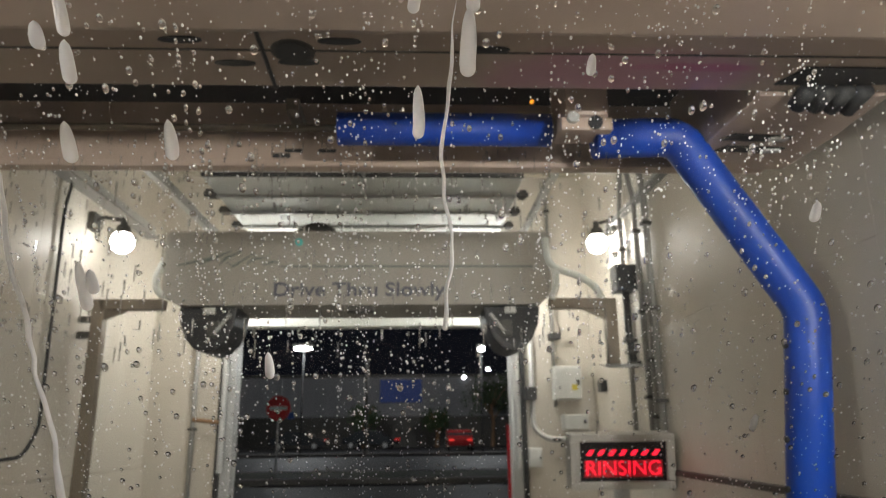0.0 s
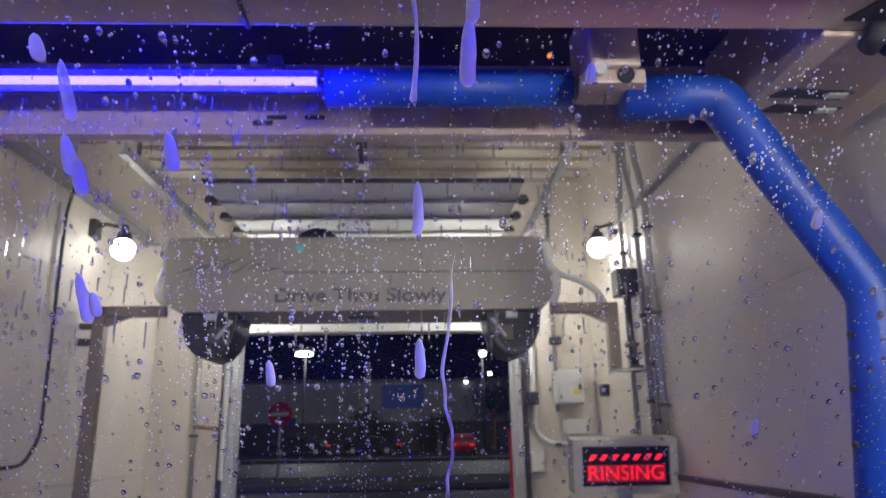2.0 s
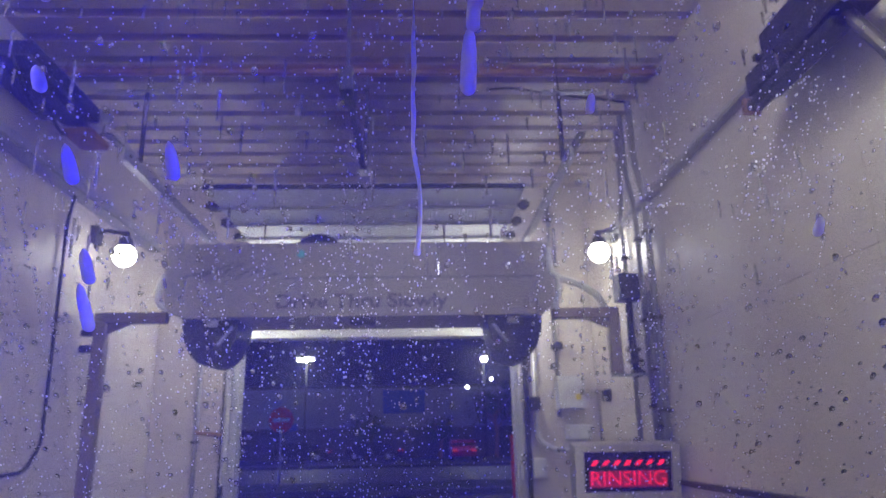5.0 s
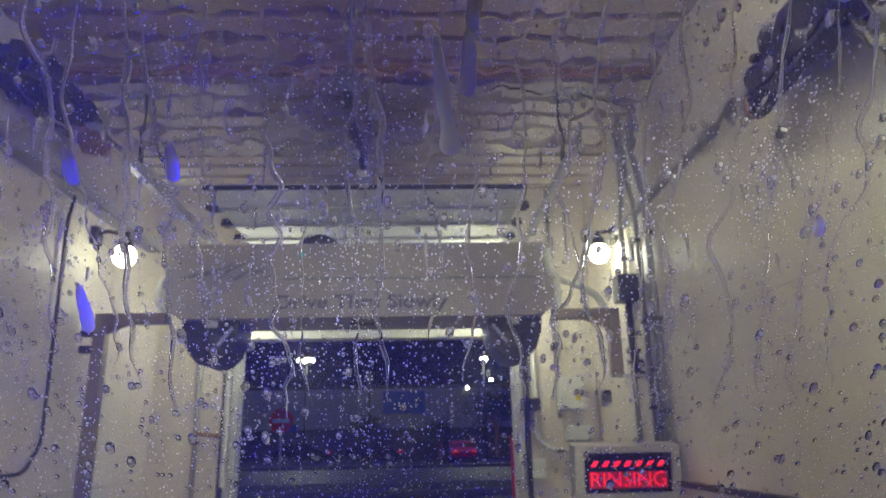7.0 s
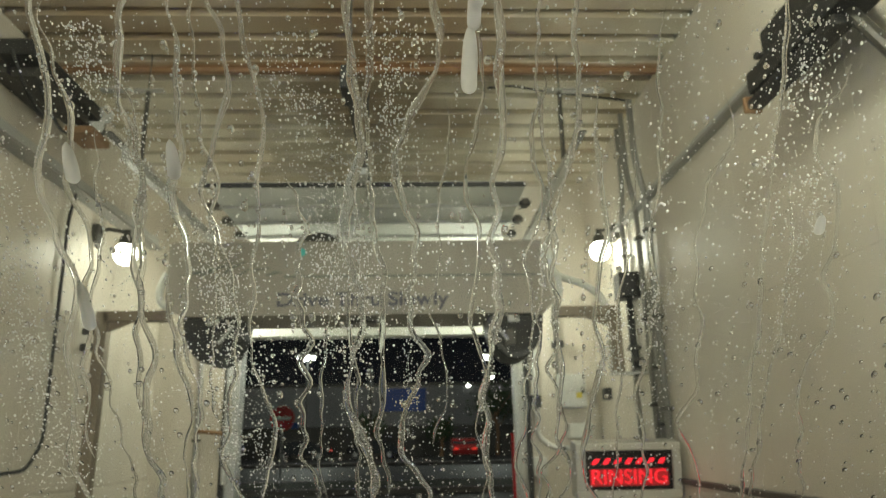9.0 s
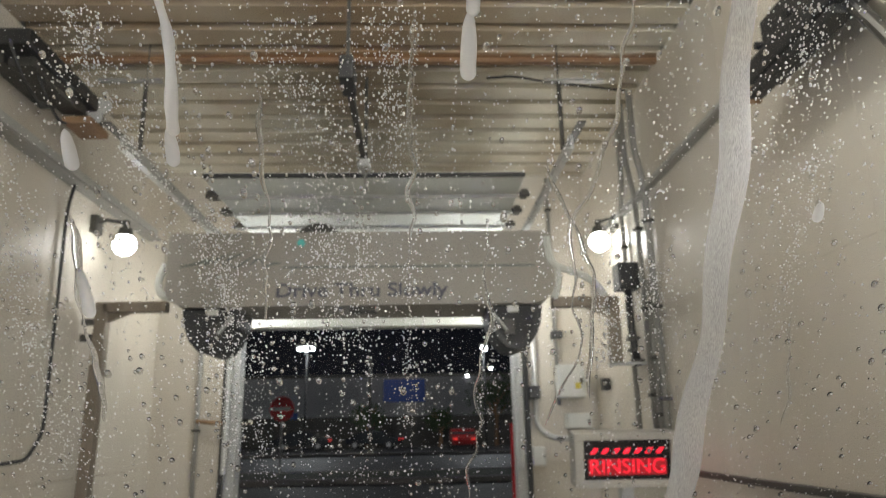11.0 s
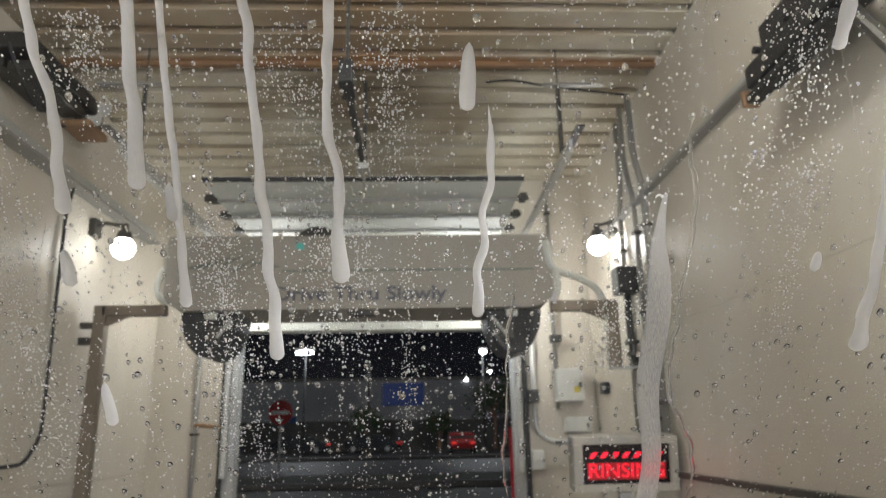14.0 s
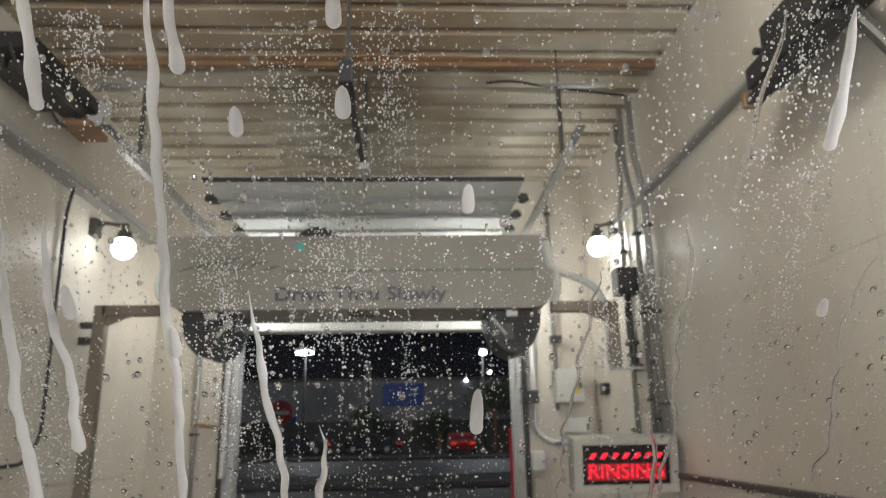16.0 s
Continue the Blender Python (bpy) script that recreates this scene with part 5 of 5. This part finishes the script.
    flows(foam_run(40, 0.035, 0.0058, 0), ((13, -0.206, 0.078), (15, -0.222, -0.05), (16, -0.229, -0.106)))
    flows(water_run(100, 0.44, 0.003, WATER), ((5.3, -0.329, 0.4), (5.9, -0.329, 0.09), (9.2, -0.319404, -0.27), (10.2, -0.329, -1.4)), -6)
    flows(water_run(101, 0.41, 0.0018, WATER), ((5.8, -0.296, 0.4), (6.4, -0.296, 0.09), (9.2, -0.311472, -0.37), (10.3, -0.296, -1.4)), -5)
    flows(water_run(102, 0.41, 0.003, WATER), ((5.1, -0.256, 0.4), (5.7, -0.256, 0.02), (9.2, -0.264821, -0.27), (10.7, -0.256, -1.4)), -5)
    flows(water_run(103, 0.37, 0.003, WATER), ((5.8, -0.229, 0.4), (6.4, -0.229, 0.06), (9.2, -0.243932, -0.48), (10.7, -0.229, -1.4)), -4)
    flows(water_run(104, 0.59, 0.0018, WATER), ((5.8, -0.189, 0.4), (6.4, -0.189, 0.09), (9.2, -0.197428, -0.26), (10.5, -0.189, -1.4)), -3)
    flows(water_run(105, 0.40, 0.003, WATER), ((5.6, -0.136, 0.4), (6.2, -0.136, 0.02), (9.2, -0.117396, -0.39), (10.2, -0.136, -1.4)), -2)
    flows(water_run(106, 0.39, 0.0018, WATER), ((5.2, -0.105, 0.4), (5.8, -0.105, 0.03), (9.2, -0.092304, -0.35), (10.6, -0.105, -1.4)), -2)
    flows(water_run(107, 0.43, 0.0022, WATER), ((5.3, -0.057, 0.4), (5.9, -0.057, 0.05), (9.2, -0.0643683, -0.37), (10.6, -0.057, -1.4)), -1)
    flows(water_run(108, 0.58, 0.003, WATER), ((5.3, -0.039, 0.4), (5.9, -0.039, 0.04), (9.2, -0.0428282, -0.35), (10.5, -0.039, -1.4)), -1)
    flows(water_run(109, 0.35, 0.0018, WATER), ((5.6, 0.012, 0.4), (6.2, 0.012, 0.07), (9.2, 0.0169485, -0.26), (10.3, 0.012, -1.4)), 0)
    flows(water_run(110, 0.59, 0.0022, WATER), ((5.9, 0.047, 0.4), (6.5, 0.047, 0.05), (9.2, 0.0627084, -0.42), (10.5, 0.047, -1.4)), 1)
    flows(water_run(111, 0.55, 0.0022, WATER), ((5.7, 0.098, 0.4), (6.3, 0.098, 0.00), (9.2, 0.115832, -0.46), (10.4, 0.098, -1.4)), 2)
    flows(water_run(112, 0.39, 0.0022, WATER), ((5.4, 0.139, 0.4), (6.0, 0.139, 0.09), (9.2, 0.140806, -0.41), (10.4, 0.139, -1.4)), 3)
    flows(water_run(113, 0.51, 0.003, WATER), ((5.8, 0.165, 0.4), (6.4, 0.165, 0.07), (9.2, 0.184869, -0.44), (10.2, 0.165, -1.4)), 3)
    flows(water_run(114, 0.45, 0.0018, WATER), ((5.5, 0.219, 0.4), (6.1, 0.219, 0.07), (9.2, 0.212753, -0.42), (10.6, 0.219, -1.4)), 4)
    flows(water_run(115, 0.58, 0.0018, WATER), ((5.1, 0.245, 0.4), (5.7, 0.245, 0.08), (9.2, 0.238367, -0.43), (10.8, 0.245, -1.4)), 4)
    flows(water_run(116, 0.51, 0.0022, WATER), ((5.9, 0.3, 0.4), (6.5, 0.3, 0.01), (9.2, 0.297382, -0.45), (10.7, 0.3, -1.4)), 5)
    flows(water_run(117, 0.58, 0.003, WATER), ((5.1, 0.332, 0.4), (5.7, 0.332, 0.09), (9.2, 0.35104, -0.38), (10.5, 0.332, -1.4)), 6)
    flows(water_run(118, 0.42, 0.0022, WATER), ((5.3, 0.388, 0.4), (5.9, 0.388, 0.04), (9.2, 0.37386, -0.39), (10.8, 0.388, -1.4)), 7)
    flows(water_run(119, 0.47, 0.0022, WATER), ((5.6, 0.411, 0.4), (6.2, 0.411, 0.02), (9.2, 0.410674, -0.36), (10.5, 0.411, -1.4)), 7)
    flows(water_run(200, 0.72, 0.0036, RUNFOAM), ((7.6, -0.319, 0.4), (8.3, -0.319, -0.02), (9.0, -0.361, -0.44), (10.4, -0.361, -0.75), (11.0, -0.361, -1.5)), -6)
    flows(water_run(201, 0.72, 0.0037, RUNFOAM), ((7.6, -0.243, 0.4), (8.3, -0.243, 0.02), (9.0, -0.278, -0.40), (10.4, -0.278, -0.75), (11.0, -0.278, -1.5)), -4)
    flows(water_run(202, 0.72, 0.0036, RUNFOAM), ((7.6, -0.217, 0.4), (8.3, -0.217, -0.01), (9.0, -0.238, -0.44), (10.4, -0.238, -0.75), (11.0, -0.238, -1.5)), -4)
    flows(water_run(203, 0.72, 0.0023, RUNFOAM), ((7.6, -0.171, 0.4), (8.3, -0.171, -0.05), (9.0, -0.193, -0.37), (10.4, -0.193, -0.75), (11.0, -0.193, -1.5)), -3)
    flows(water_run(204, 0.72, 0.0024, RUNFOAM), ((7.6, -0.149, 0.4), (8.3, -0.149, 0.00), (9.0, -0.164, -0.32), (10.4, -0.164, -0.75), (11.0, -0.164, -1.5)), -3)
    flows(water_run(205, 0.72, 0.0048, RUNFOAM), ((7.6, -0.065, 0.4), (8.3, -0.065, -0.06), (9.0, -0.059, -0.30), (10.4, -0.059, -0.75), (11.0, -0.059, -1.5)), -1)
    flows(water_run(206, 0.72, 0.0036, RUNFOAM), ((7.6, 0.004, 0.4), (8.3, 0.004, 0.01), (9.0, -0.003, -0.31), (10.4, -0.003, -0.75), (11.0, -0.003, -1.5)), -0)
    flows(water_run(207, 0.72, 0.0045, RUNFOAM), ((7.6, 0.067, 0.4), (8.3, 0.067, -0.05), (9.0, 0.077, -0.42), (10.4, 0.077, -0.75), (11.0, 0.077, -1.5)), 1)
    flows(water_run(208, 0.72, 0.0023, RUNFOAM), ((7.6, 0.12, 0.4), (8.3, 0.12, 0.03), (9.0, 0.124, -0.38), (10.4, 0.124, -0.75), (11.0, 0.124, -1.5)), 2)
    flows(water_run(209, 0.72, 0.0024, RUNFOAM), ((7.6, 0.147, 0.4), (8.3, 0.147, 0.02), (9.0, 0.158, -0.40), (10.4, 0.158, -0.75), (11.0, 0.158, -1.5)), 3)
    flows(water_run(300, 0.48, 0.0022, WATER), ((10.3, 0.181, 0.420), (11.2, 0.128, -0.290), (13.3, 0.128, -0.300), (14.2, 0.128, -1.400)), -6)
    flows(water_run(301, 0.47, 0.0036, RUNFOAM), ((10.9, 0.113, 0.420), (11.8, 0.031, -0.285), (13.4, 0.031, -0.295), (14.3, 0.031, -1.400)), -10)
    flows(water_run(302, 0.27, 0.0018, WATER), ((12.7, 0.08, 0.420), (13.6, 0.098, -0.286), (15.2, 0.098, -0.296), (16.1, 0.098, -1.400)), 4)
    flows(water_run(303, 0.42, 0.003, WATER), ((12.5, 0.242, 0.420), (13.4, 0.277, -0.291), (15.6, 0.277, -0.301), (16.5, 0.277, -1.400)), 5)
    flows(water_run(304, 0.28, 0.0022, WATER), ((14.0, 0.163, 0.420), (14.9, 0.14, -0.286), (16.0, 0.14, -0.296)), -5)
    flows(water_run(305, 0.33, 0.0026, WATER), ((14.1, 0.255, 0.420), (15.0, 0.258, -0.289), (16.0, 0.258, -0.299)), 1)
    flows(water_run(306, 0.27, 0.003, WATER), ((14.1, 0.427, 0.420), (15.0, 0.427, -0.263), (16.0, 0.427, -0.273)), -0)
    flows(water_run(307, 0.16, 0.003, WATER), ((14.1, 0.296, 0.420), (15.0, 0.283, 0.063), (16.0, 0.283, 0.053)), -5)
    flows(water_run(308, 0.22, 0.0026, WATER), ((9.7, -0.126, 0.420), (10.6, -0.142, -0.068), (12.2, -0.142, -0.078), (13.1, -0.142, -1.400)), -4)
    flows(water_run(309, 0.26, 0.0022, WATER), ((9.7, -0.002, 0.420), (10.6, -0.012, -0.046), (12.2, -0.012, -0.056), (13.1, -0.012, -1.400)), -2)
    flows(water_run(310, 0.32, 0.0022, WATER), ((9.7, 0.07, 0.420), (10.6, 0.054, -0.292), (12.6, 0.054, -0.302), (13.5, 0.054, -1.400)), -3)
    flows(water_run(311, 0.26, 0.0024, WATER), ((9.9, 0.128, 0.420), (10.8, 0.171, -0.163), (12.4, 0.171, -0.173), (13.3, 0.171, -1.400)), 9)
    flows(water_run(312, 0.13, 0.002, WATER), ((10.1, 0.374, 0.420), (11.0, 0.377, -0.202), (12.5, 0.377, -0.212), (13.4, 0.377, -1.400)), 1)
    flows(water_run(313, 0.22, 0.0046, RUNFOAM), ((9.9, -0.303, 0.420), (10.8, -0.308, -0.180), (12.6, -0.308, -0.190), (13.5, -0.308, -1.400)), -1)
    flows(foam_band(), ((9.6, 0.254, 0.247), (11.3, 0.283, -0.364), (12.5, 0.242, -0.357), (13.5, 0.269, -0.374), (14.5, 0.26, -1.2)), 2)


motions()
